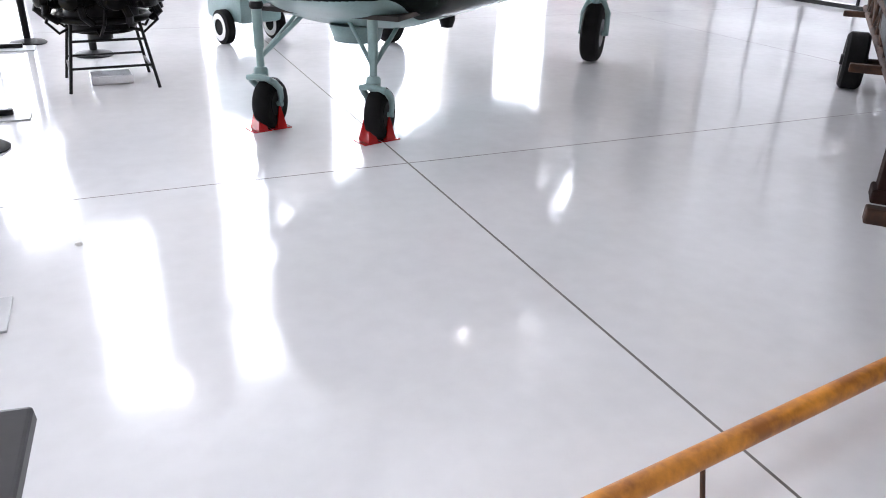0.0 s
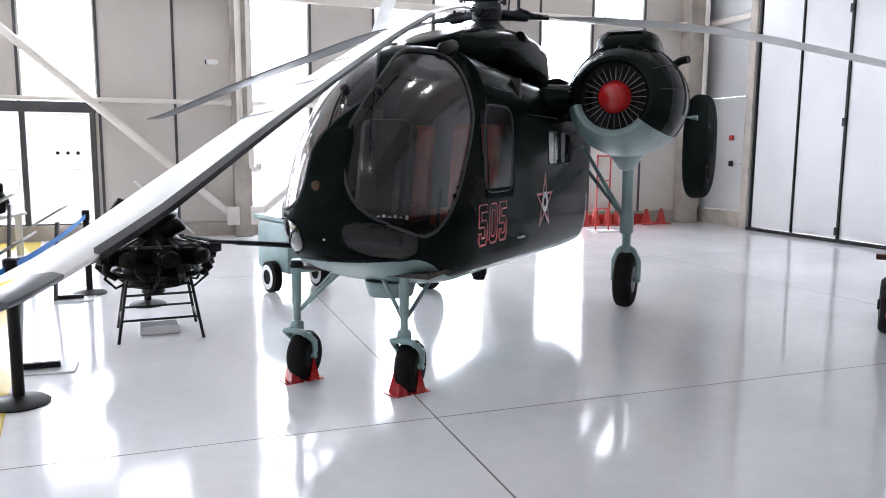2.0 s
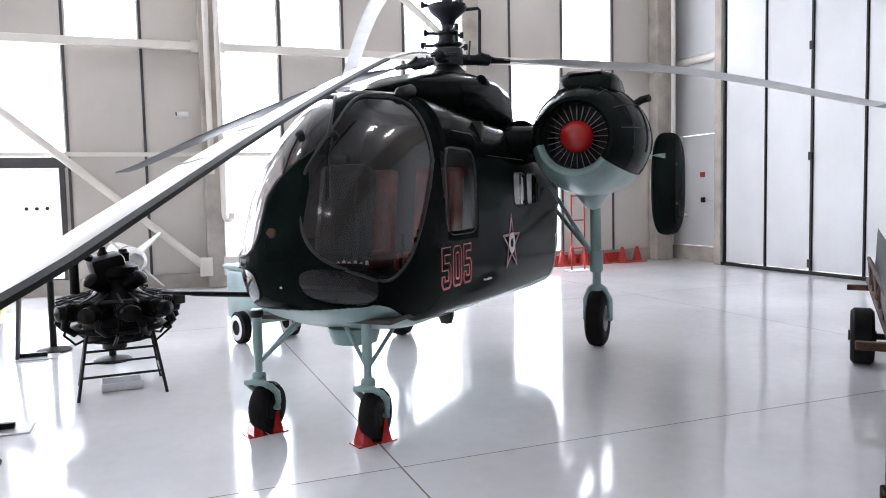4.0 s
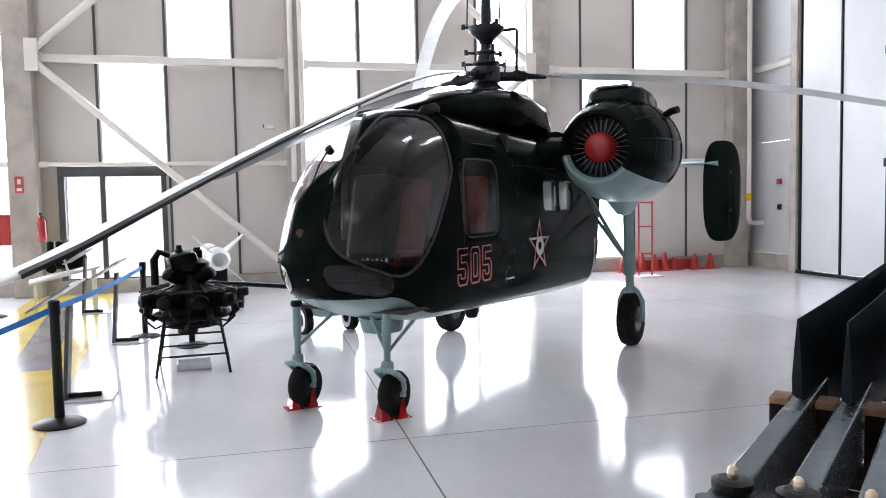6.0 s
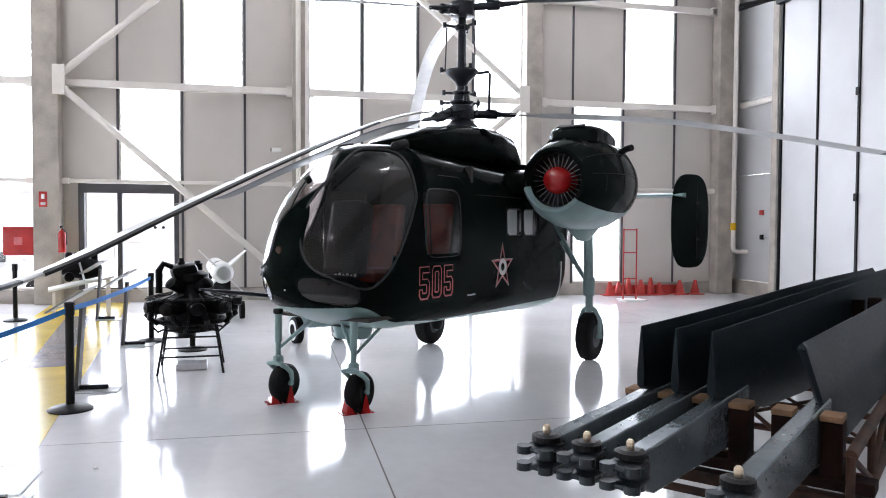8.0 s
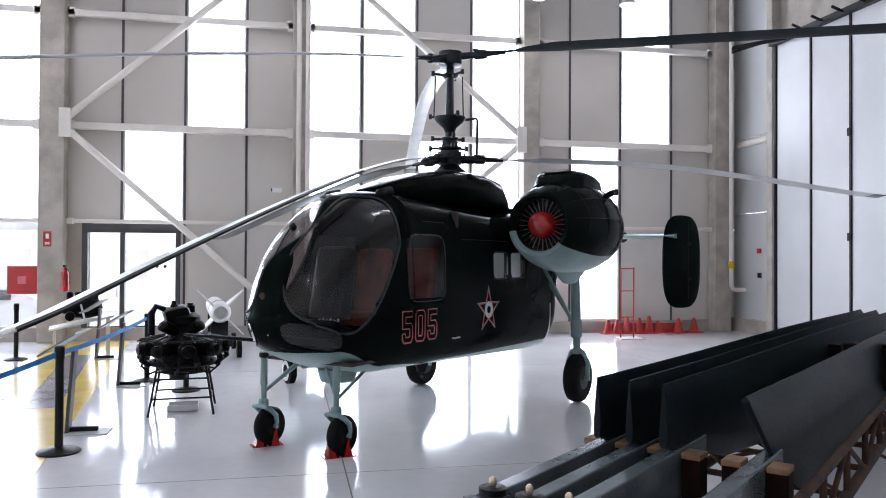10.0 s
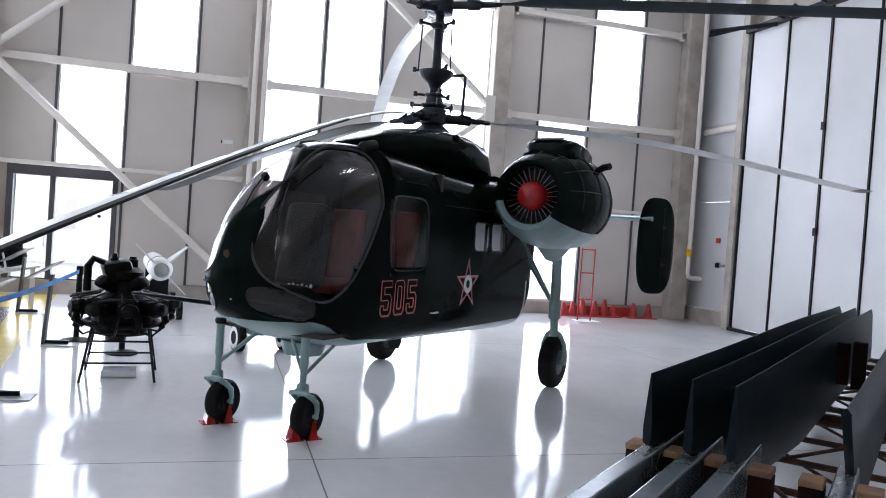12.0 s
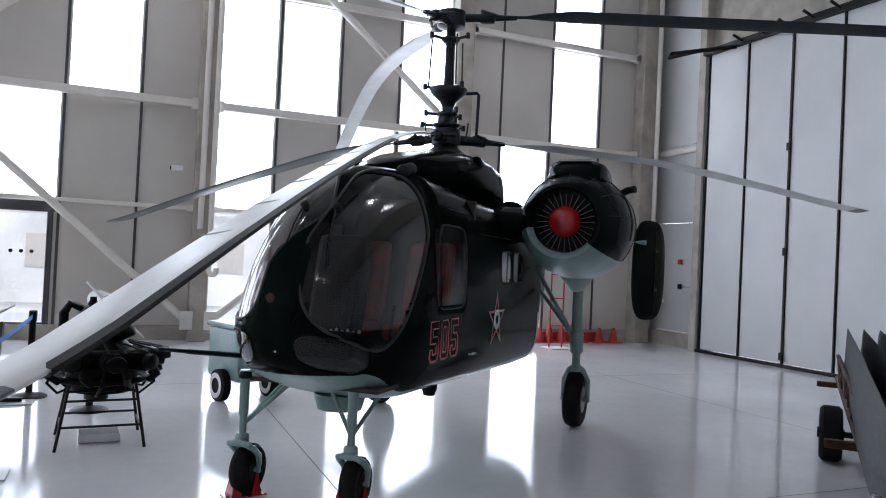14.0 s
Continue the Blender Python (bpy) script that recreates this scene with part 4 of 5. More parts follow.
def rotor(z_hub, blades):
    hub = L([(-0.1, 0.07), (-0.08, 0.15), (0.08, 0.15), (0.1, 0.07)], at(MX, MY, z_hub) @ UPX, 20)
    hub_ob = part("rotor_hub", hub, M_HUB, heli, smooth=True)
    c0 = HELI @ Vector((MX, MY, z_hub))
    for az, prof, colour, under in blades:
        d = Vector((math.cos(radians(az)), math.sin(radians(az)), 0))
        side = Vector((-d.y, d.x, 0))

        lag = -0.14 if under else 0
        root = HELI @ Vector((1.048, -0.091, z_hub)) if under else c0

        def zed(r):
            for (r0, z0), (r1, z1) in zip(prof, prof[1:]):
                if r <= r1:
                    t = (r - r0) / (r1 - r0)
                    return z0 + (z1 - z0) * t
            return prof[-1][1]

        def smooth_z(r):
            return sum(zed(max(0, min(7, r + q * 0.25))) for q in (-2, -1, 0, 1, 2)) / 5

        def pt(r, y, h):
            return HINV @ (Vector((root.x, root.y, smooth_z(r))) + d * r + side * (y + lag * min(1, r / 2)) + Vector((0, 0, h)))
        part("blade_grip", tube(bmesh.new(), [pt(r, 0, 0) for r in (0.12, 0.3, 0.32, 0.45, 0.47, 0.58, 0.7)], [0.045, 0.045, 0.06, 0.06, 0.035, 0.03, 0.024], 14), M_HUB, heli, smooth=True)
        for y in (-0.09, 0.09):
            part("grip_arm", tube(bmesh.new(), [pt(0.3, y * 1.6, 0.03), pt(0.5, y * 0.6, 0.0)], 0.018, 8), M_HUB, heli)
        sect = [(-0.19, 0.0), (-0.1, 0.012), (0.0, 0.018), (0.05, 0.016), (0.075, 0.006), (0.078, 0.0), (0.07, -0.008), (0.04, -0.013), (-0.05, -0.009)]
        trail = [(-0.19, 0.0), (-0.1, 0.012), (-0.04, 0.0165), (-0.04, -0.0095)]
        lead = [(-0.04, 0.0165), (0.0, 0.018), (0.05, 0.016), (0.075, 0.006), (0.078, 0.0), (0.07, -0.008), (0.04, -0.013), (-0.04, -0.0095)]
        end = prof[-1][0]
        cut = 0.14 if under else 0.22
        rs = [0.62, 0.8, 0.98, 1.3] + [1.3 + (end - 1.3 - cut) * k / 26 for k in range(1, 27)]
        tip = [rs[-1], end - 0.1, end - 0.03, end]
        pieces = [("rotor_blade", rs, colour, "", sect)]
        if under:
            pieces += [("blade_tip", tip, M_YTIP, "yellow painted blade tip", trail), ("blade_cap", tip, M_BLADE_DK, "grey leading part of the blade tip", lead)]
        else:
            pieces += [("blade_cap", tip, M_BLADE_DK, "dark grey blade tip cap", sect)]
        for nm, span, m, lab, sec in pieces:
            bm = bmesh.new()
            rings = []
            for r in span:
                w = 0.25 if r < 0.9 else (0.6 if r < 1.1 else 1.0)
                w *= 0.86 * (0.86 if r > end - 0.02 else 1)
                tw = radians(PITCH * min(1, r / 2.5)) if under else radians(-14 if az == 342.0 else (-9 + 0.8 * r if az == 1.0 else (-10 if az == 225.0 else 9 - 1.6 * r)))
                rings.append([bm.verts.new(pt(r, (y * math.cos(tw) - h * math.sin(tw)) * w, (h * math.cos(tw) + y * math.sin(tw)) * w)) for y, h in sec])
            k = len(sec)
            for a, b in zip(rings, rings[1:]):
                for i in range(k):
                    bm.faces.new((a[i], a[(i + 1) % k], b[(i + 1) % k], b[i]))
            bm.faces.new(rings[0])
            bm.faces.new(rings[-1])
            part(nm, bm, m, heli, lab, True)
        if under:
            tw = radians(PITCH)
            strip = bmesh.new()
            rows = []
            for r in [2.5 + (end - 2.75) * k / 26 for k in range(27)]:
                rows.append([strip.verts.new(pt(r, (y * math.cos(tw) - h * math.sin(tw)) * 0.86, (h * math.cos(tw) + y * math.sin(tw)) * 0.86)) for y, h in ((0.05, 0.019), (0.082, 0.008), (0.082, -0.009), (0.03, -0.017))])
            for a, b in zip(rows, rows[1:]):
                for i in range(3):
                    strip.faces.new((a[i], a[i + 1], b[i + 1], b[i]))
            part("leading_edge_strip", strip, M_BLACK, heli, "dark leading edge strip", True)
            for q in range(7):
                r = 2.2 + 0.5 * q
                part("blade_pocket", tube(bmesh.new(), [pt(r, y * math.cos(tw) - 0.013 * math.sin(tw), 0.013 + y * math.sin(tw)) for y in (-0.15, -0.02)], 0.003, 6), M_BLADE, heli)


# Blade tones carry how light falls: lit ones white or grey, shaded ones dark.
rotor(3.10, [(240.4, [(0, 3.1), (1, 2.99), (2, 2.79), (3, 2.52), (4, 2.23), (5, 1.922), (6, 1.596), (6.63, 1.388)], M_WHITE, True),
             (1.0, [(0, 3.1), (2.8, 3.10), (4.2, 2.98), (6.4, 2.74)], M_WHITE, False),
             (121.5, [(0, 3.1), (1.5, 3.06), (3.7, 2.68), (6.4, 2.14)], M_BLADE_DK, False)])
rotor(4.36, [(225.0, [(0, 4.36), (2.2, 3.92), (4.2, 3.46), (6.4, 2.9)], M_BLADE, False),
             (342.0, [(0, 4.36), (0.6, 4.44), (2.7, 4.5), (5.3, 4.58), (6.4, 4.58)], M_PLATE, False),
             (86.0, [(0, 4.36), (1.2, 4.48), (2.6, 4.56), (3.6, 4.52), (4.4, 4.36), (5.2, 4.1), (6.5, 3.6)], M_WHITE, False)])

# markings
def outline(pts, x0, z0, r=0.0085):
    """One closed painted line on the flat side, points in digit widths and heights."""
    return T([(x0 - 0.17 * px, 0.663, z0 + 0.31 * pz) for px, pz in pts], r, 6, True)


FIVE = ((0, 1), (1, 1), (1, 0.82), (0.3, 0.82), (0.3, 0.62), (0.82, 0.62), (1, 0.5), (1, 0.12), (0.84, 0), (0.16, 0), (0, 0.12), (0, 0.3), (0.28, 0.3), (0.32, 0.18), (0.68, 0.18), (0.72, 0.24), (0.72, 0.4), (0.66, 0.45), (0, 0.45))
RING_OUT = ((0, 0.1), (0, 0.9), (0.16, 1), (0.84, 1), (1, 0.9), (1, 0.1), (0.84, 0), (0.16, 0))
RING_IN = ((0.3, 0.2), (0.3, 0.8), (0.36, 0.83), (0.64, 0.83), (0.7, 0.8), (0.7, 0.2), (0.64, 0.17), (0.36, 0.17))
for k, x0 in enumerate((3.15, 2.925, 2.70)):
    bm = outline(FIVE if k != 1 else RING_OUT, x0, 1.005)
    if k == 1:
        tube(bm, [(x0 - 0.17 * px, 0.663, 1.005 + 0.31 * pz) for px, pz in RING_IN], 0.0085, 6, True)
    part("side_number", bm, M_PINK, heli, "outlined faded red digit %s of the number 505" % ("five", "zero", "five")[k])


def star_ring(r0, r1, y, x, z):
    bm = bmesh.new()
    o, i = [], []
    for k in range(10):
        a = math.pi / 2 + math.pi * k / 5
        f = 1.0 if k % 2 == 0 else 0.40
        o.append(bm.verts.new((x + r0 * f * math.cos(a), y, z + r0 * f * math.sin(a))))
        i.append(bm.verts.new((x + r1 * f * math.cos(a), y, z + r1 * f * math.sin(a))))
    for k in range(10):
        bm.faces.new((o[k], o[(k + 1) % 10], i[(k + 1) % 10], i[k]))
    return bm


SX, SZ = 1.40, 1.24
part("star_mark", star_ring(0.27, 0.215, 0.664, SX, SZ), M_PINK, heli, "red star outline")
part("star_mark", star_ring(0.285, 0.272, 0.663, SX, SZ), M_WHITE, heli)
part("disc_mark", L([(0, 0.045), (0.001, 0.045), (0.001, 0.1), (0, 0.1)], pose(SX, 0.667, SZ, 0, 0, 90), 28, (1, 1), False), M_WHITE, heli, "white ring with a dark centre")
part("disc_centre", L([(0, 0.0), (0.002, 0.0), (0.002, 0.04), (0, 0.04)], pose(SX, 0.667, SZ, 0, 0, 90), 24), M_GREEN, heli)

# wheel chocks
for s in (-1, 1):
    base = HELI @ (pose(3.73, 0.355, 0, 0, 0, -32) if s > 0 else pose(3.80, -0.50, 0, 0, 0, -32))
    ck = thing("wheel_chock", "pair of red steel chocks gripping a nose wheel", "chock", base, "nose wheel chocks")
    for q in (-1, 1):
        bm = bmesh.new()
        v = [bm.verts.new(p) for p in ((q * 0.035, -0.07, 0.008), (q * 0.115, -0.07, 0.008), (q * 0.085, -0.03, 0.185), (q * 0.035, 0.07, 0.008), (q * 0.115, 0.07, 0.008), (q * 0.085, 0.03, 0.185))]
        for f in ((0, 1, 2), (3, 5, 4), (0, 3, 4, 1), (1, 4, 5, 2), (0, 2, 5, 3)):
            bm.faces.new([v[i] for i in f])
        part("wedge", bm, M_RED, ck)
        part("flange", B((q * 0.08, 0, 0.004), (0.14, 0.15, 0.008)), M_RED, ck)

# ---- blade trolley ----
UX = Vector((0.75, 0.661, 0)).normalized()
TROLLEY = Matrix(((UX.x, -UX.y, 0, 2.305), (UX.y, UX.x, 0, 1.342), (0, 0, 1, 0), (0, 0, 0, 1)))  # x along, y to the left
cart = thing("blade_trolley", "rusty brown tubular trolley carrying spare rotor blades", "trolley", TROLLEY)
for y in (-0.12, -1.02):
    part("side_rail", T([(0.9, y, 0.42), (9.6, y, 0.42)], 0.035, 12), M_RUST, cart, smooth=True)
    part("upper_rail", T([(0.9, y, 0.72), (9.6, y, 0.72)], 0.028, 12), M_RUST, cart, smooth=True)
    for k in range(12):
        x = 0.9 + 0.725 * k
        part("upright", T([(x, y, 0.42), (x, y, 0.72)], 0.02, 8), M_RUST, cart)
        part("lattice_bar", T([(x, y, 0.42 if k % 2 else 0.72), (x + 0.725, y, 0.72 if k % 2 else 0.42)], 0.016, 8), M_RUST, cart)
for k in range(13):
    x = 0.9 + 0.725 * k
    part("cross_bar", T([(x, -0.12, 0.42), (x, -1.02, 0.42)], 0.022, 8), M_RUST, cart)
for x in (1.22, 4.9, 8.9):
    part("saddle_beam", B((x, -0.47, 0.40), (0.08, 1.24, 0.07), None, 0.01), M_RUST, cart)
part("saddle_beam", B((1.22, -0.47, 0.50), (0.14, 1.24, 0.06), None, 0.01), M_DKBOARD, cart)
for y, w in ((0.0925, 0.08), (-0.0925, 0.08), (-0.2775, 0.08), (-0.475, 0.1), (-0.68, 0.1), (-0.90, 0.1)):
    part("saddle_board", B((1.22, y, 0.66), (0.12, w, 0.27), None, 0.008), M_DKBOARD, cart, "dark stained timber board")
    part("saddle_block", B((1.22, y, 0.81), (0.14, w, 0.03), None, 0.006), M_WOOD, cart, "raw timber block")
for k in (0, 1, 3, 4):
    part("saddle_board", B((5.0, -0.52 - 0.13 * k, 0.88), (0.1, 0.11, 0.36 + 0.05 * (k % 2)), None, 0.01), M_DKBOARD, cart, "dark red stained timber upright")
for k in range(6):
    x = 1.2 + 1.45 * k
    part("plan_brace", T([(x, -0.12, 0.42), (x + 1.45, -1.02, 0.5)] if k % 2 else [(x, -1.02, 0.42), (x + 1.3, -0.12, 0.55)], 0.014, 8), M_RUST, cart)
    part("plan_brace", T([(x + 0.3, -1.02, 0.2), (x + 0.9, -0.12, 0.42)], 0.013, 8), M_RUST, cart)
for y in (0.06, -1.16):
    for x in (6.1, 1.6):
        w = part("trolley_wheel", L([(-0.09, 0.0), (-0.09, 0.13), (-0.1, 0.16), (-0.1, 0.24), (-0.07, 0.27), (0.07, 0.27), (0.1, 0.24), (0.1, 0.16), (0.09, 0.13), (0.09, 0)], pose(x, y, 0.27, 0, 0, 90), 36), M_RUBBER, cart, "black rubber trolley tyre", smooth=True) if x > 2 else None
        if w:
            part("wheel_hub", L([(-0.12, 0.0), (-0.12, 0.05), (-0.08, 0.06), (0.08, 0.06), (0.12, 0.05), (0.12, 0)], pose(x, y, 0.27, 0, 0, 90), 18), M_BLACK, w)
part("axle", T([(6.1, 0.1, 0.27), (6.1, -1.2, 0.27)], 0.03, 10), M_RUST, cart)
TI = TROLLEY.inverted()
bar = part("tow_bar", T([TI @ Vector(p) for p in ((0.95, 1.40, 0.14), (1.7, 1.50, 0.145), (2.6, 1.62, 0.15), (3.15, 1.72, 0.3))], 0.036, 20), M_ORANGE, cart, "scuffed orange painted tow bar", smooth=True)
part("tow_bar_foot", T([TI @ Vector((1.64, 1.50, 0.14)), TI @ Vector((1.60, 1.42, 0.0))], 0.008, 8), M_RUST, bar)
part("front_jack", T([(0.95, -0.45, 0.42), (1.0, -0.45, 0.02)], 0.04, 12), M_RUST, cart)
part("front_foot", L([(0, 0.0), (0, 0.1), (0.02, 0.1), (0.03, 0.04)], at(1.0, -0.45, 0) @ UPX, 18), M_RUST, cart)
for k in range(6):
    part("warning_stripe", B((3.2 + 0.16 * k, -0.08, 0.57), (0.08, 0.01, 0.18)), M_WHITE if k % 2 else M_BLACK, cart)


def spare_blade(y, zt=1.205, x0=0.0):
    bl = thing("spare_rotor_blade", "slate green spare rotor blade standing on edge on the trolley", "rotor blade", TROLLEY @ Matrix.Translation((x0, y, 0)), "spare blades")
    sp = bmesh.new()
    v = [sp.verts.new((x, y, z)) for x, zb in ((0.03, 0.69), (0.16, 0.635), (1.62, 0.545)) for y, z in ((-0.043, zb), (0.043, zb), (0.043, 0.835), (-0.043, 0.835))]
    for a in (0, 4):
        for i in range(4):
            sp.faces.new((v[a + i], v[a + (i + 1) % 4], v[a + 4 + (i + 1) % 4], v[a + 4 + i]))
    sp.faces.new(v[:4])
    sp.faces.new(v[8:])
    bmesh.ops.bevel(sp, geom=list(sp.edges), offset=0.009, segments=2, affect="EDGES", profile=0.5)
    part("spar", sp, M_SPAR, bl, "grey-green steel blade spar")
    for q in (-1, 1):
        for i in range(8):
            part("rivet", L([(0, 0.0), (0, 0.007), (0.003, 0.005), (0.004, 0)], pose(0.22 + 0.055 * i, q * 0.043, 0.79 - 0.045 * (i % 2), 0, 0, 90 * q), 8), M_FORK, bl)
    fork = bmesh.new()
    for z in (0.73, 0.80):
        box(fork, (-0.03, 0, z), (0.16, 0.13, 0.022), None, 0.008)
        for q in (-1, 1):
            lathe(fork, [(-0.016, 0.0), (-0.016, 0.032), (0.016, 0.032), (0.016, 0)], at(-0.10, q * 0.05, z) @ UPX, 14)
    box(fork, (0.06, 0, 0.765), (0.06, 0.1, 0.1), None, 0.01)
    lathe(fork, [(-0.08, 0.0), (-0.08, 0.055), (0.03, 0.06), (0.05, 0.05), (0.05, 0)], at(0.02, 0, 0.77) @ UPX, 20)
    part("root_fork", fork, M_FORK, bl, smooth=True)
    part("boss", L([(-0.01, 0.0), (-0.01, 0.062), (0.012, 0.062), (0.02, 0.04), (0.02, 0)], at(0.0, 0, 0.832) @ UPX, 20), M_BLACK, bl, "black rubber boss")
    part("bolt", L([(0.0, 0.013), (0.02, 0.017), (0.035, 0.016), (0.045, 0.009), (0.045, 0)], at(0.0, 0, 0.845) @ UPX, 12), M_BRASS, bl, "pale capped bolt")
    bm = bmesh.new()
    rings = []
    sect = [(0.0, 0.0015), (0.4, 0.012), (0.75, 0.020), (0.95, 0.018), (1.0, 0.0), (0.95, -0.018), (0.75, -0.020), (0.4, -0.012), (0.0, -0.0015)]
    raked = x0 < 0
    x_root, foot = (1.05, ((1.05, 1.16), (1.53, 0.76), (2.15, 0.48), (12, 0.45))) if raked else (1.04, ((1.04, 0.86), (2.04, 0.62), (3.2, 0.52), (12, 0.46)))

    def foot_z(x):
        for (xa, za), (xb, zb) in zip(foot, foot[1:]):
            if x <= xb:
                return za + (zb - za) * (x - xa) / (xb - xa)

    for x in [x_root + (9.2 - x_root) * (k / 40) ** 1.5 for k in range(41)]:
        z0, z1 = zt - 0.03 * x / 9.2 - 0.008 * math.sin(x * 0.9) - 0.09 * max(0, x - 9.0) / 0.2, foot_z(x)
        rings.append([bm.verts.new((x, h - 0.024 * (x - 1), z0 - (z0 - z1) * t)) for t, h in sect])
    for a, b in zip(rings, rings[1:]):
        for i in range(len(sect)):
            bm.faces.new((a[i], a[(i + 1) % len(sect)], b[(i + 1) % len(sect)], b[i]))
    bm.faces.new(rings[0])
    bm.faces.new(rings[-1])
    part("aerofoil", bm, M_PLATE, bl, smooth=True)
    return bl


for y in (0.0, -0.185, -0.37):
    spare_blade(y)
spare_blade(-0.80, 1.20, -0.08)

# ---- radial engine on its stand ----
ENG = at(0.19, 7.62, 0, 4)
stand = thing("engine_stand", "black welded steel stand under a radial engine", "stand", ENG)
for sx in (-1, 1):
    for sy in (-1, 1):
        part("leg", T([(sx * 0.36, sy * 0.34, 0.0), (sx * 0.27, sy * 0.26, 0.56)], 0.014, 8), M_BLACK, stand)
    part("side_bar", T([(sx * 0.33, -0.32, 0.16), (sx * 0.33, 0.32, 0.16)], 0.011, 8), M_BLACK, stand)
for sy in (-1, 1):
    for z, f in ((0.2, 0.325), (0.42, 0.295), (0.5, 0.28), (0.56, 0.27)):
        part("cross_bar", T([(-f, sy * (f - 0.01), z), (f, sy * (f - 0.01), z)], 0.011, 8), M_BLACK, stand)
eng = thing("radial_engine", "black nine cylinder radial aircraft engine laid flat", "engine", ENG @ at(0, 0, 0.50) @ Matrix.Diagonal((1.14, 1.14, 0.95, 1)))
part("crankcase", L([(0.0, 0.0), (0.0, 0.2), (0.12, 0.24), (0.2, 0.25), (0.34, 0.24), (0.4, 0.2), (0.46, 0.15), (0.55, 0.14), (0.58, 0.17), (0.66, 0.17), (0.7, 0.12), (0.72, 0.0)], UPX, 36), M_ENGINE, eng, smooth=True)
for k in range(9):
    R = Matrix.Rotation(2 * math.pi * k / 9, 4, "Z") @ at(0, 0, 0.27)
    prof = [(0.2, 0.0), (0.2, 0.07)]
    for i in range(11):
        prof += [(0.215 + 0.017 * i, 0.068), (0.219 + 0.017 * i, 0.09), (0.227 + 0.017 * i, 0.09), (0.231 + 0.017 * i, 0.068)]
    prof += [(0.41, 0.08), (0.46, 0.07), (0.48, 0.0)]
    cyl = part("cylinder", L(prof, R, 18), M_ENGINE, eng)
    for q in (-1, 1):
        part("rocker_cover", B((0.46, q * 0.055, 0.05), (0.09, 0.06, 0.1), R, 0.015), M_CYL, cyl)
        part("pushrod", T([R @ Vector((0.22, q * 0.045, 0.16)), R @ Vector((0.45, q * 0.06, 0.1))], 0.01, 8), M_CYL, cyl)
    part("exhaust_stub", T([R @ Vector((0.42, 0.06, -0.05)), R @ Vector((0.44, 0.08, -0.12)), R @ Vector((0.36, 0.1, -0.19))], 0.03, 10), M_ENGINE, cyl)
part("blower_casing", L([(-0.04, 0.0), (-0.04, 0.22), (0.02, 0.25), (0.12, 0.27), (0.2, 0.25)], UPX, 36), M_ENGINE, eng, smooth=True)
part("gearbox_block", B((-0.06, -0.04, 0.66), (0.26, 0.22, 0.26), pose(0, 0, 0, 8, -14, 10), 0.05), M_ENGINE, eng, smooth=True)
part("magneto", L([(0, 0.0), (0, 0.07), (0.14, 0.07), (0.16, 0.04), (0.16, 0)], pose(0.08, -0.1, 0.5, 0, -30, -40), 18), M_ENGINE, eng, smooth=True)
part("magneto", L([(0, 0.0), (0, 0.07), (0.14, 0.07), (0.16, 0.04), (0.16, 0)], pose(-0.1, -0.12, 0.5, 0, -30, -140), 18), M_ENGINE, eng, smooth=True)
part("intake_elbow", T([(-0.18, -0.12, 0.76), (-0.26, -0.16, 0.8), (-0.3, -0.18, 0.72), (-0.3, -0.18, 0.45)], 0.035, 10), M_ENGINE, eng, smooth=True)
part("collector_ring", T([(0.33 * math.cos(t), 0.33 * math.sin(t), 0.09) for t in [2 * math.pi * k / 40 for k in range(40)]], 0.03, 10, True), M_ENGINE, eng, smooth=True)
part("ignition_ring", T([(0.36 * math.cos(t), 0.36 * math.sin(t), 0.38) for t in [2 * math.pi * k / 40 for k in range(40)]], 0.014, 8, True), M_CYL, eng, smooth=True)
for a, rr, z, r, h in ((20, 0.16, -0.06, 0.07, 0.14), (140, 0.22, -0.05, 0.05, 0.14), (250, 0.12, -0.09, 0.09, 0.13), (300, 0.24, -0.02, 0.045, 0.1), (60, 0.12, 0.7, 0.05, 0.12), (200, 0.1, 0.66, 0.04, 0.2)):
    part("accessory", L([(0, 0.0), (0, r), (h * 0.7, r), (h * 0.8, r * 0.7), (h, r * 0.6), (h, 0)], at(rr * math.cos(radians(a)), rr * math.sin(radians(a)), z) @ UPX, 16), M_CYL if r > 0.06 else M_ENGINE, eng, smooth=True)
for k in range(6):
    a = radians(60 * k + 10)
    part("oil_line", T([(0.2 * math.cos(a), 0.2 * math.sin(a), 0.02), (0.34 * math.cos(a + 0.2), 0.34 * math.sin(a + 0.2), -0.03), (0.44 * math.cos(a + 0.3), 0.44 * math.sin(a + 0.3), 0.08), (0.4 * math.cos(a + 0.35), 0.4 * math.sin(a + 0.35), 0.2)], 0.012, 8), M_ENGINE, eng, smooth=True)
tray = thing("drip_tray", "shallow bright metal drip tray on the floor", "tray", ENG @ at(0, 0.05, 0))
part("tray_base", B((0, 0, 0.01), (0.34, 0.26, 0.012)), M_ALU, tray)
for q in (-1, 1):
    part("tray_wall", B((q * 0.17, 0, 0.04), (0.008, 0.27, 0.07)), M_ALU, tray)
    part("tray_wall", B((0, q * 0.13, 0.04), (0.33, 0.008, 0.07)), M_ALU, tray)

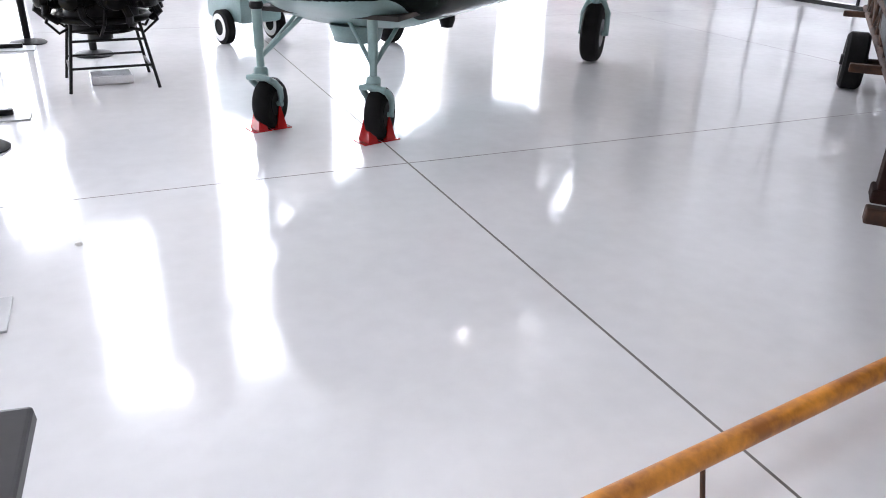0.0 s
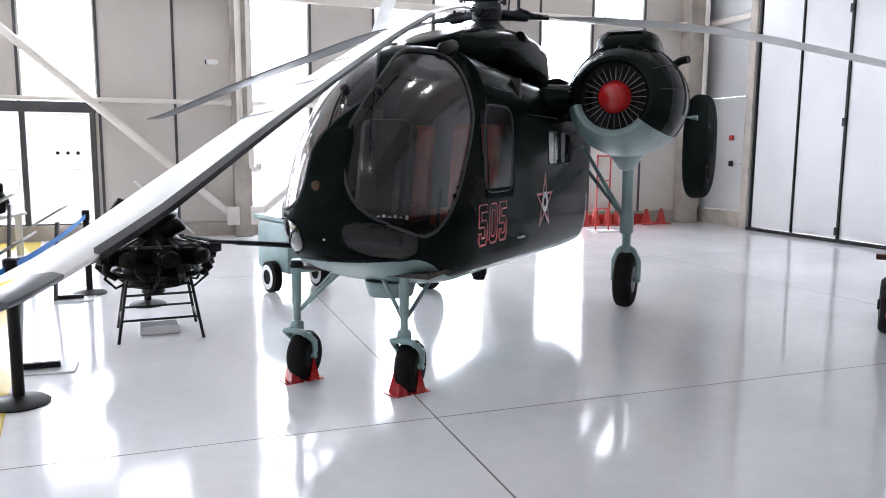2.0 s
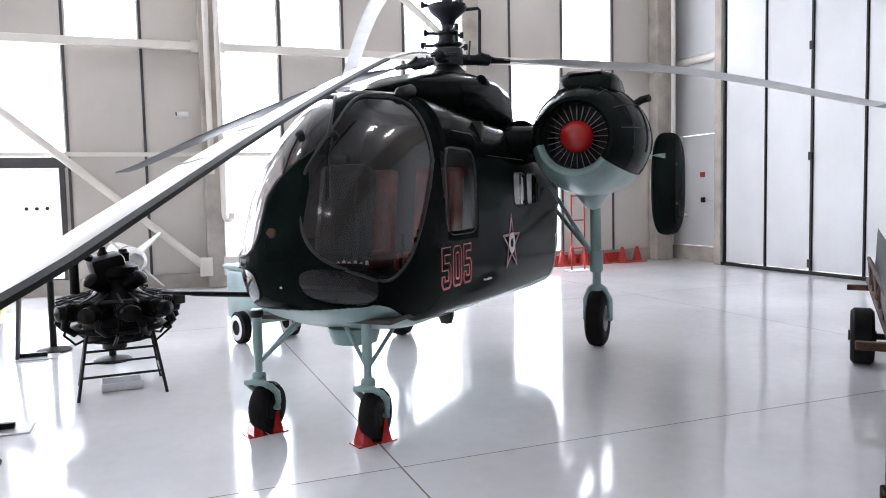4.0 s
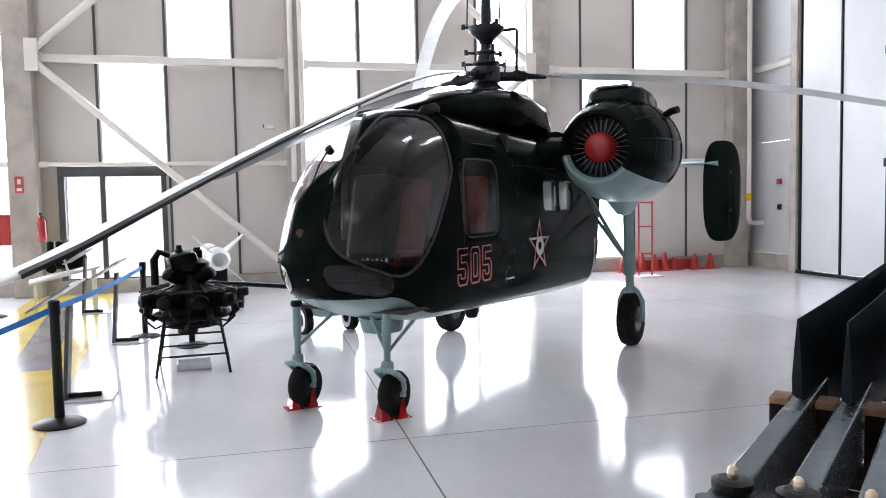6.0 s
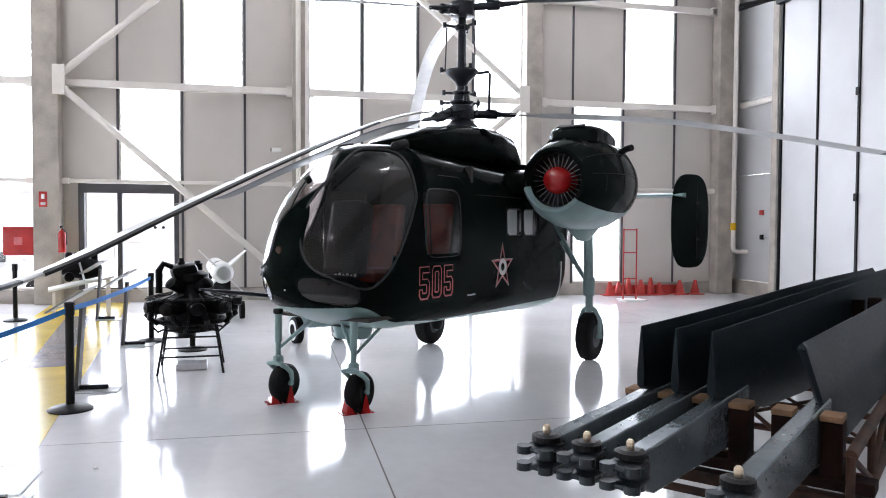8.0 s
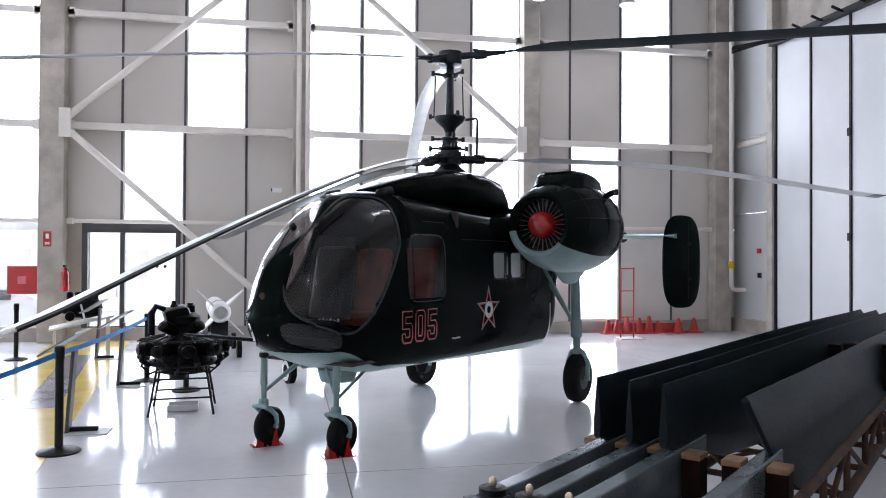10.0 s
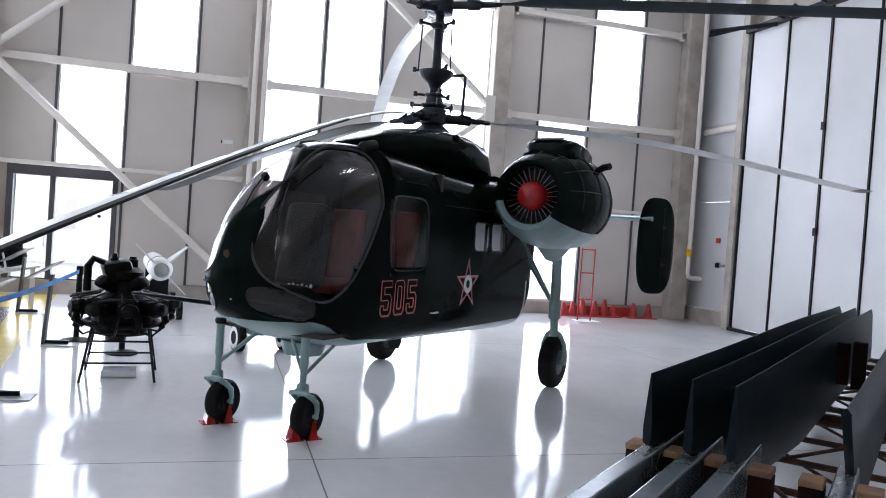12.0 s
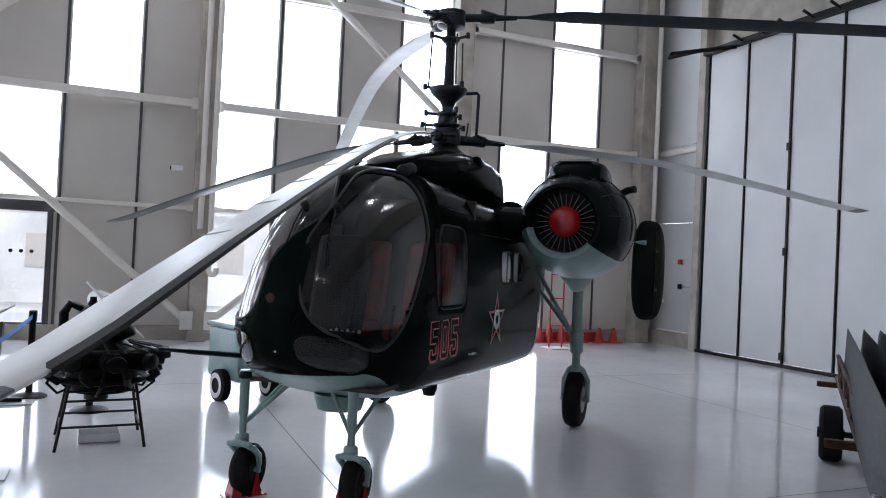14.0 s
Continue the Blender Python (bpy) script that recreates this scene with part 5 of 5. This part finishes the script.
# ---- barrier posts and belts, reading stands ----
POSTS = [(-0.68, 5.80), (-0.62, 9.9), (-0.45, 2.2), (-3.3, 12.7), (0.05, 9.0)]
for x, y in POSTS:
    st = thing("barrier_post", "black retractable belt barrier post", "barrier post", at(x, y, 0), "barrier posts")
    part("base", L([(0, 0.0), (0, 0.19), (0.012, 0.195), (0.03, 0.17), (0.05, 0.06), (0.06, 0.035)], UPX, 36), M_BLACK, st, smooth=True)
    part("pole", L([(0.04, 0.0), (0.04, 0.038), (0.9, 0.038), (0.9, 0)], UPX, 20), M_BLACK, st, smooth=True)
    part("head", L([(0.88, 0.0), (0.88, 0.045), (0.99, 0.045), (1.0, 0.03), (1.0, 0)], UPX, 20), M_BLACK, st, smooth=True)
for (xa, ya), (xb, yb), sag in ((POSTS[0], POSTS[1], 0.03), (POSTS[0], (-2.6, 3.0), 0.15)):
    bm = bmesh.new()
    prev = None
    for k in range(17):
        t = k / 16
        x, y, z = xa + (xb - xa) * t, ya + (yb - ya) * t, 0.93 - sag * 4 * t * (1 - t) - (0.25 * t if xb < -2 else 0)
        row = [bm.verts.new((x + o, y, z + h)) for o, h in ((0.0015, -0.025), (0.0015, 0.025), (-0.0015, 0.025), (-0.0015, -0.025))]
        if prev:
            for i in range(4):
                bm.faces.new((prev[i], prev[(i + 1) % 4], row[(i + 1) % 4], row[i]))
        prev = row
    single("barrier_belt", bm, M_BELT, "bright blue webbing belt stretched between posts", "belt", "barrier belts")
for x, y in ((-0.62, 6.62), (-0.74, 9.55), (-0.52, 3.35), (-2.35, 8.6), (-1.75, 12.6)):
    rs = thing("reading_stand", "grey steel reading stand with a slanted text panel", "sign stand", at(x, y, 0), "reading stands")
    part("foot_plate", B((0.0, 0.0, 0.006), (0.42, 0.3, 0.012), None, 0.003), M_BLADE, rs)
    part("foot_bar", B((-0.05, 0.02, 0.035), (0.28, 0.05, 0.045), None, 0.006), M_BLACK, rs)
    part("post", B((-0.17, 0.0, 0.45), (0.035, 0.14, 0.9), pose(0, 0, 0, 0, 4, 0), 0.005), M_DARKFRAME, rs)
    part("panel", B((-0.24, 0, 0.95), (0.42, 0.6, 0.02), pose(0, 0, 0, 0, -32, 0), 0.004), M_VANE, rs, "grey text panel")
    for k in range(6):
        part("text_bar", B((-0.24, 0, 0.95), (0.012, 0.42, 0.003), Matrix.Translation((0, 0, 0)) @ pose(0, 0, 0, 0, -32, 0) @ Matrix.Translation((-0.12 + 0.045 * k, 0, 0.012))), M_DARKFRAME, rs)

# yellow walkway paint
walkway = thing("walkway_paint", "yellow painted walkway with a grey stripe", "floor marking", kind="structure")
part("yellow_band", B((-2.0, 9.8, 0.0015), (1.5, 11.5, 0.003), pose(0, 0, 0, 0, 0, 7)), M_YELLOW, walkway)
part("grey_stripe", B((-1.95, 10.6, 0.004), (0.42, 5.2, 0.003), pose(0, 0, 0, 0, 0, 9.5)), M_GREYPAINT, walkway)

# ---- cones by the wall ----
for k in range(8):
    cx, big = (9.1, 9.35, 9.62, 9.92, 10.2, 10.45, 10.98, 11.42)[k], (0.8, 0.8, 1, 0.9, 1, 0.7, 0.85, 0.85)[k]
    cn = thing("traffic_cone", "plain red plastic cone by the back wall", "cone", at(cx, 15.36 + 0.03 * (k % 3), 0), "red cones")
    part("cone", L([(0.0, 0.14), (0.02, 0.14), (0.025, 0.12), (0.42 * big, 0.035), (0.43 * big, 0.02), (0.43 * big, 0)], UPX, 20), M_REDPL, cn, smooth=True)
    part("cone_base", B((0, 0, 0.012), (0.34, 0.34, 0.024), None, 0.008), M_REDPL, cn)
single("red_board", B((10.2, 15.5, 0.12), (1.9, 0.05, 0.24), None, 0.01), M_REDPL, "low red board leaning by the wall", "board")
gate = thing("ladder_stand", "red steel ladder stand on a white base", "stand", at(9.05, 14.2, 0))
for x in (-0.16, 0.16):
    part("post", T([(x, 0, 0.02), (x, 0, 1.65)], 0.018, 8), M_REDPL, gate)
for z in (0.5, 1.1, 1.62):
    part("rung", T([(-0.16, 0, z), (0.16, 0, z)], 0.014, 8), M_REDPL, gate)
part("base", B((0.05, 0, 0.015), (0.55, 0.45, 0.03), None, 0.006), M_WHITE, gate)

# ---- teal trailer behind the nose ----
tr = thing("ground_power_cart", "small teal two wheeled cart with white walled tyres", "cart", at(1.72, 9.55, 0, 20))
part("body", B((0, 0, 0.55), (0.55, 0.8, 0.62), None, 0.06), M_TEAL, tr, smooth=True)
part("lid", B((0, 0, 0.89), (0.6, 0.84, 0.06), None, 0.02), M_TEAL, tr)
for q in (-1, 1):
    w = part("wheel", L([(-0.05, 0.0), (-0.05, 0.1), (-0.06, 0.14), (-0.045, 0.19), (0.045, 0.19), (0.06, 0.14), (0.05, 0.1), (0.05, 0)], pose(q * 0.33, -0.1, 0.19, 0, 0, 0), 30), M_RUBBER, tr, smooth=True)
    part("white_wall", L([(-0.063, 0.09), (-0.066, 0.1), (-0.066, 0.14), (-0.063, 0.15)], pose(q * 0.33, -0.1, 0.19, 0, 0, 0), 30, (1, 1), False), M_WHITE, w)
part("handle", T([(-0.2, -0.4, 0.8), (-0.25, -0.7, 0.84), (0.25, -0.7, 0.84), (0.2, -0.4, 0.8)], 0.014, 8), M_BLACK, tr)

# ---- white finned rocket on a dolly ----
rk = thing("rocket", "white air to air rocket with cross fins on a dark dolly", "rocket", at(0.1, 13.0, 0.85, -90 + 8))
part("body", L([(-1.9, 0.0), (-1.7, 0.1), (-1.3, 0.17), (0.9, 0.19), (1.1, 0.17), (1.16, 0.12), (1.0, 0.1), (1.0, 0.0)], None, 28), M_WHITE, rk, smooth=True)
part("band", L([(0.4, 0.1915), (0.56, 0.1925)], None, 28, (1, 1), False), M_RED, rk, "red band")
for k in range(4):
    R = Matrix.Rotation(radians(45 + 90 * k), 4, "X")
    bm = bmesh.new()
    v = [bm.verts.new(R @ Vector(p)) for p in ((0.35, -0.016, 0.15), (1.08, -0.016, 0.15), (1.06, -0.008, 0.56), (0.84, -0.008, 0.56), (0.35, 0.016, 0.15), (1.08, 0.016, 0.15), (1.06, 0.008, 0.56), (0.84, 0.008, 0.56))]
    for f in ((0, 1, 2, 3), (7, 6, 5, 4), (0, 4, 5, 1), (1, 5, 6, 2), (2, 6, 7, 3), (3, 7, 4, 0)):
        bm.faces.new([v[i] for i in f])
    part("fin", bm, M_WHITE, rk)
dl = thing("rocket_dolly", "dark wheeled dolly under a white rocket", "dolly", at(0.1, 13.0, 0, -82))
for x in (-0.7, 0.7):
    part("cradle", B((x, 0, 0.6), (0.08, 0.3, 0.5), None, 0.01), M_BLACK, dl)
    for q in (-1, 1):
        part("wheel", L([(-0.04, 0.0), (-0.04, 0.16), (0.04, 0.16), (0.04, 0)], pose(x, q * 0.35, 0.16, 0, 0, 90), 24), M_RUBBER, dl)
part("chassis", B((0, 0, 0.32), (1.7, 0.5, 0.08), None, 0.01), M_BLACK, dl)

# ---- fire gear on the first column ----
cab = thing("hose_cabinet", "red steel fire hose cabinet on the glazing", "cabinet", at(-4.085, YW - 0.2, 1.33))
part("body", B((0, 0, 0), (0.6, 0.2, 0.6), None, 0.015), M_RED, cab)
part("door", B((0, -0.107, 0), (0.54, 0.012, 0.54), None, 0.004), M_RED, cab)
part("symbol_plate", B((0, -0.115, 0), (0.16, 0.004, 0.16)), M_PINK, cab)
ext = thing("fire_extinguisher", "red fire extinguisher hung on a column", "extinguisher", at(-3.2, YW - 0.48, 1.1))
part("bottle", L([(0, 0.0), (0, 0.07), (0.02, 0.08), (0.38, 0.08), (0.44, 0.05), (0.46, 0.025), (0.5, 0.025), (0.5, 0)], UPX, 22), M_RED, ext, smooth=True)
part("valve", B((0, -0.03, 0.53), (0.04, 0.12, 0.05), None, 0.01), M_BLACK, ext)
part("hose", T([(0.02, -0.06, 0.5), (0.1, -0.06, 0.4), (0.1, -0.05, 0.15)], 0.012, 8), M_BLACK, ext)
fs = thing("fire_sign", "small red fire equipment sign on a column", "sign", at(-3.58, YW - 0.39, 2.2))
part("plate", B((0, 0, 0), (0.16, 0.006, 0.32)), M_RED, fs)
part("mark", B((0, -0.005, 0.06), (0.06, 0.004, 0.1)), M_WHITE, fs)
part("mark", B((0, -0.005, -0.09), (0.09, 0.004, 0.05)), M_WHITE, fs)
camb = thing("security_camera", "small white security camera on the wall", "camera", at(1.15, YW - 0.3, 3.35))
part("housing", B((0, 0, 0), (0.22, 0.1, 0.1), None, 0.02), M_WHITE, camb)
part("lens", L([(0, 0.0), (0, 0.035), (0.02, 0.035), (0.02, 0)], at(-0.13, -0.02, 0), 14), M_BLACK, camb)
part("bracket", T([(0.05, 0, -0.04), (0.05, 0.28, -0.04)], 0.012, 8), M_STEEL_W, camb)

# small floor plates of nearby displays
single("floor_plate", B((-0.65, 3.72, 0.006), (0.5, 0.5, 0.012), None, 0.003), M_BLADE, "flat pale steel base plate on the floor", "plate")

# ---- dark aero engine on a pale display table, far side of the walkway ----
tb = thing("display_table", "pale display table with a slanted top", "table", at(-2.35, 13.2, 0, 15))
part("top", B((0, 0, 0.62), (1.1, 0.7, 0.04), pose(0, 0, 0, 0, -12, 0), 0.008), M_WHITE, tb)
for sx in (-1, 1):
    for sy in (-1, 1):
        part("leg", B((sx * 0.45, sy * 0.28, 0.29 + sx * 0.07), (0.05, 0.05, 0.56 + 0.14 * sx), None, 0.005), M_STEEL_W, tb)
de = thing("small_aero_engine", "small dark aero engine with a pale strut", "engine", at(-2.35, 13.2, 0.66, 15))
part("casing", L([(-0.32, 0.0), (-0.32, 0.1), (-0.2, 0.17), (0.1, 0.2), (0.28, 0.16), (0.34, 0.06), (0.36, 0)], at(0, 0, 0.22), 28), M_ENGINE, de, smooth=True)
part("gear_housing", L([(0, 0.0), (0, 0.09), (0.12, 0.08), (0.15, 0)], pose(-0.2, -0.16, 0.08, 0, 0, -90), 20), M_ENGINE, de, smooth=True)
part("strut", T([(0.05, -0.2, 0.0), (-0.05, -0.2, 0.42)], 0.018, 10), M_ALU, de)
for k in range(4):
    part("cylinder", L([(0.0, 0.06), (0.14, 0.06), (0.16, 0.04), (0.16, 0)], at(-0.2 + 0.14 * k, 0, 0.36) @ UPX, 14), M_ENGINE, de, smooth=True)

# ---- parked pale car and a building outside the glazing ----
car = thing("parked_car", "pale silver saloon car parked outside the glazing", "car", at(-6.4, 20.5, -0.37, 8))
bm = bmesh.new()
side = [(-2.1, 0.35), (-2.1, 0.75), (-1.9, 0.9), (-1.1, 0.98), (-0.6, 1.38), (0.5, 1.42), (1.2, 1.0), (1.95, 0.88), (2.1, 0.6), (2.1, 0.35)]
for a in (-1, 1):
    bm.faces.new([bm.verts.new((x, a * (0.84 if z < 1 else 0.68), z)) for x, z in side])
bm.verts.ensure_lookup_table()
n = len(side)
for k in range(n):
    bm.faces.new((bm.verts[k], bm.verts[(k + 1) % n], bm.verts[n + (k + 1) % n], bm.verts[n + k]))
part("body", bm, M_WHITE, car)
for a in (-1, 1):
    part("side_glass", B((-0.05, a * 0.75, 1.18), (1.2, 0.04, 0.28), pose(0, 0, 0, 20 * a, 0, 0), 0.01), M_DARKFRAME, car)
    for x in (-1.3, 1.3):
        part("wheel", L([(-0.1, 0.0), (-0.1, 0.28), (-0.06, 0.32), (0.06, 0.32), (0.1, 0.28), (0.1, 0)], pose(x, a * 0.76, 0.32, 0, 0, 90), 28), M_RUBBER, car, smooth=True)
bld = thing("outside_building", "white rendered building with rows of small windows", "building", at(-2.5, 31, -0.37))
part("wall", B((0, 0, 1.75), (16, 1.0, 3.5)), M_OUTWALL, bld)
part("roof", B((0, 0, 3.6), (16.6, 1.6, 0.2)), M_OUTWALL, bld)
for kx in range(7):
    w = part("window", B((-6.6 + 2.2 * kx, -0.52, 1.9), (1.0, 0.08, 1.2)), M_PANEL, bld)
    part("pane", B((-6.6 + 2.2 * kx, -0.57, 1.9), (0.84, 0.02, 1.04)), M_PANEL, w)

# slanted caption panel near the start of the walk, and a scrap of paper
cp = thing("caption_panel", "dark framed slanted caption panel on a post", "sign stand", at(-0.22, 1.06, 0))
part("post", B((0, 0, 0.44), (0.06, 0.06, 0.88), None, 0.006), M_DARKFRAME, cp)
part("foot_plate", B((0, 0, 0.006), (0.36, 0.3, 0.012), None, 0.003), M_DARKFRAME, cp)
part("frame", B((0, 0, 0.90), (0.52, 0.36, 0.03), pose(0, 0, 0, 14, 0, -8), 0.006), M_DARKFRAME, cp)
part("caption_sheet", B((0, 0, 0.918), (0.42, 0.27, 0.006), pose(0, 0, 0, 14, 0, -8)), M_WHITE, cp, "pale blank caption sheet")
bm = bmesh.new()
bmesh.ops.create_icosphere(bm, subdivisions=2, radius=0.02)
for v in bm.verts:
    v.co = Vector((v.co.x, v.co.y * 0.7, v.co.z * 0.5)) * (1 + 0.5 * noise.noise(v.co * 60)) + Vector((-0.06, 3.98, 0.008))
single("paper_scrap", bm, M_WHITE, "tiny crumpled white paper scrap on the floor", "paper")
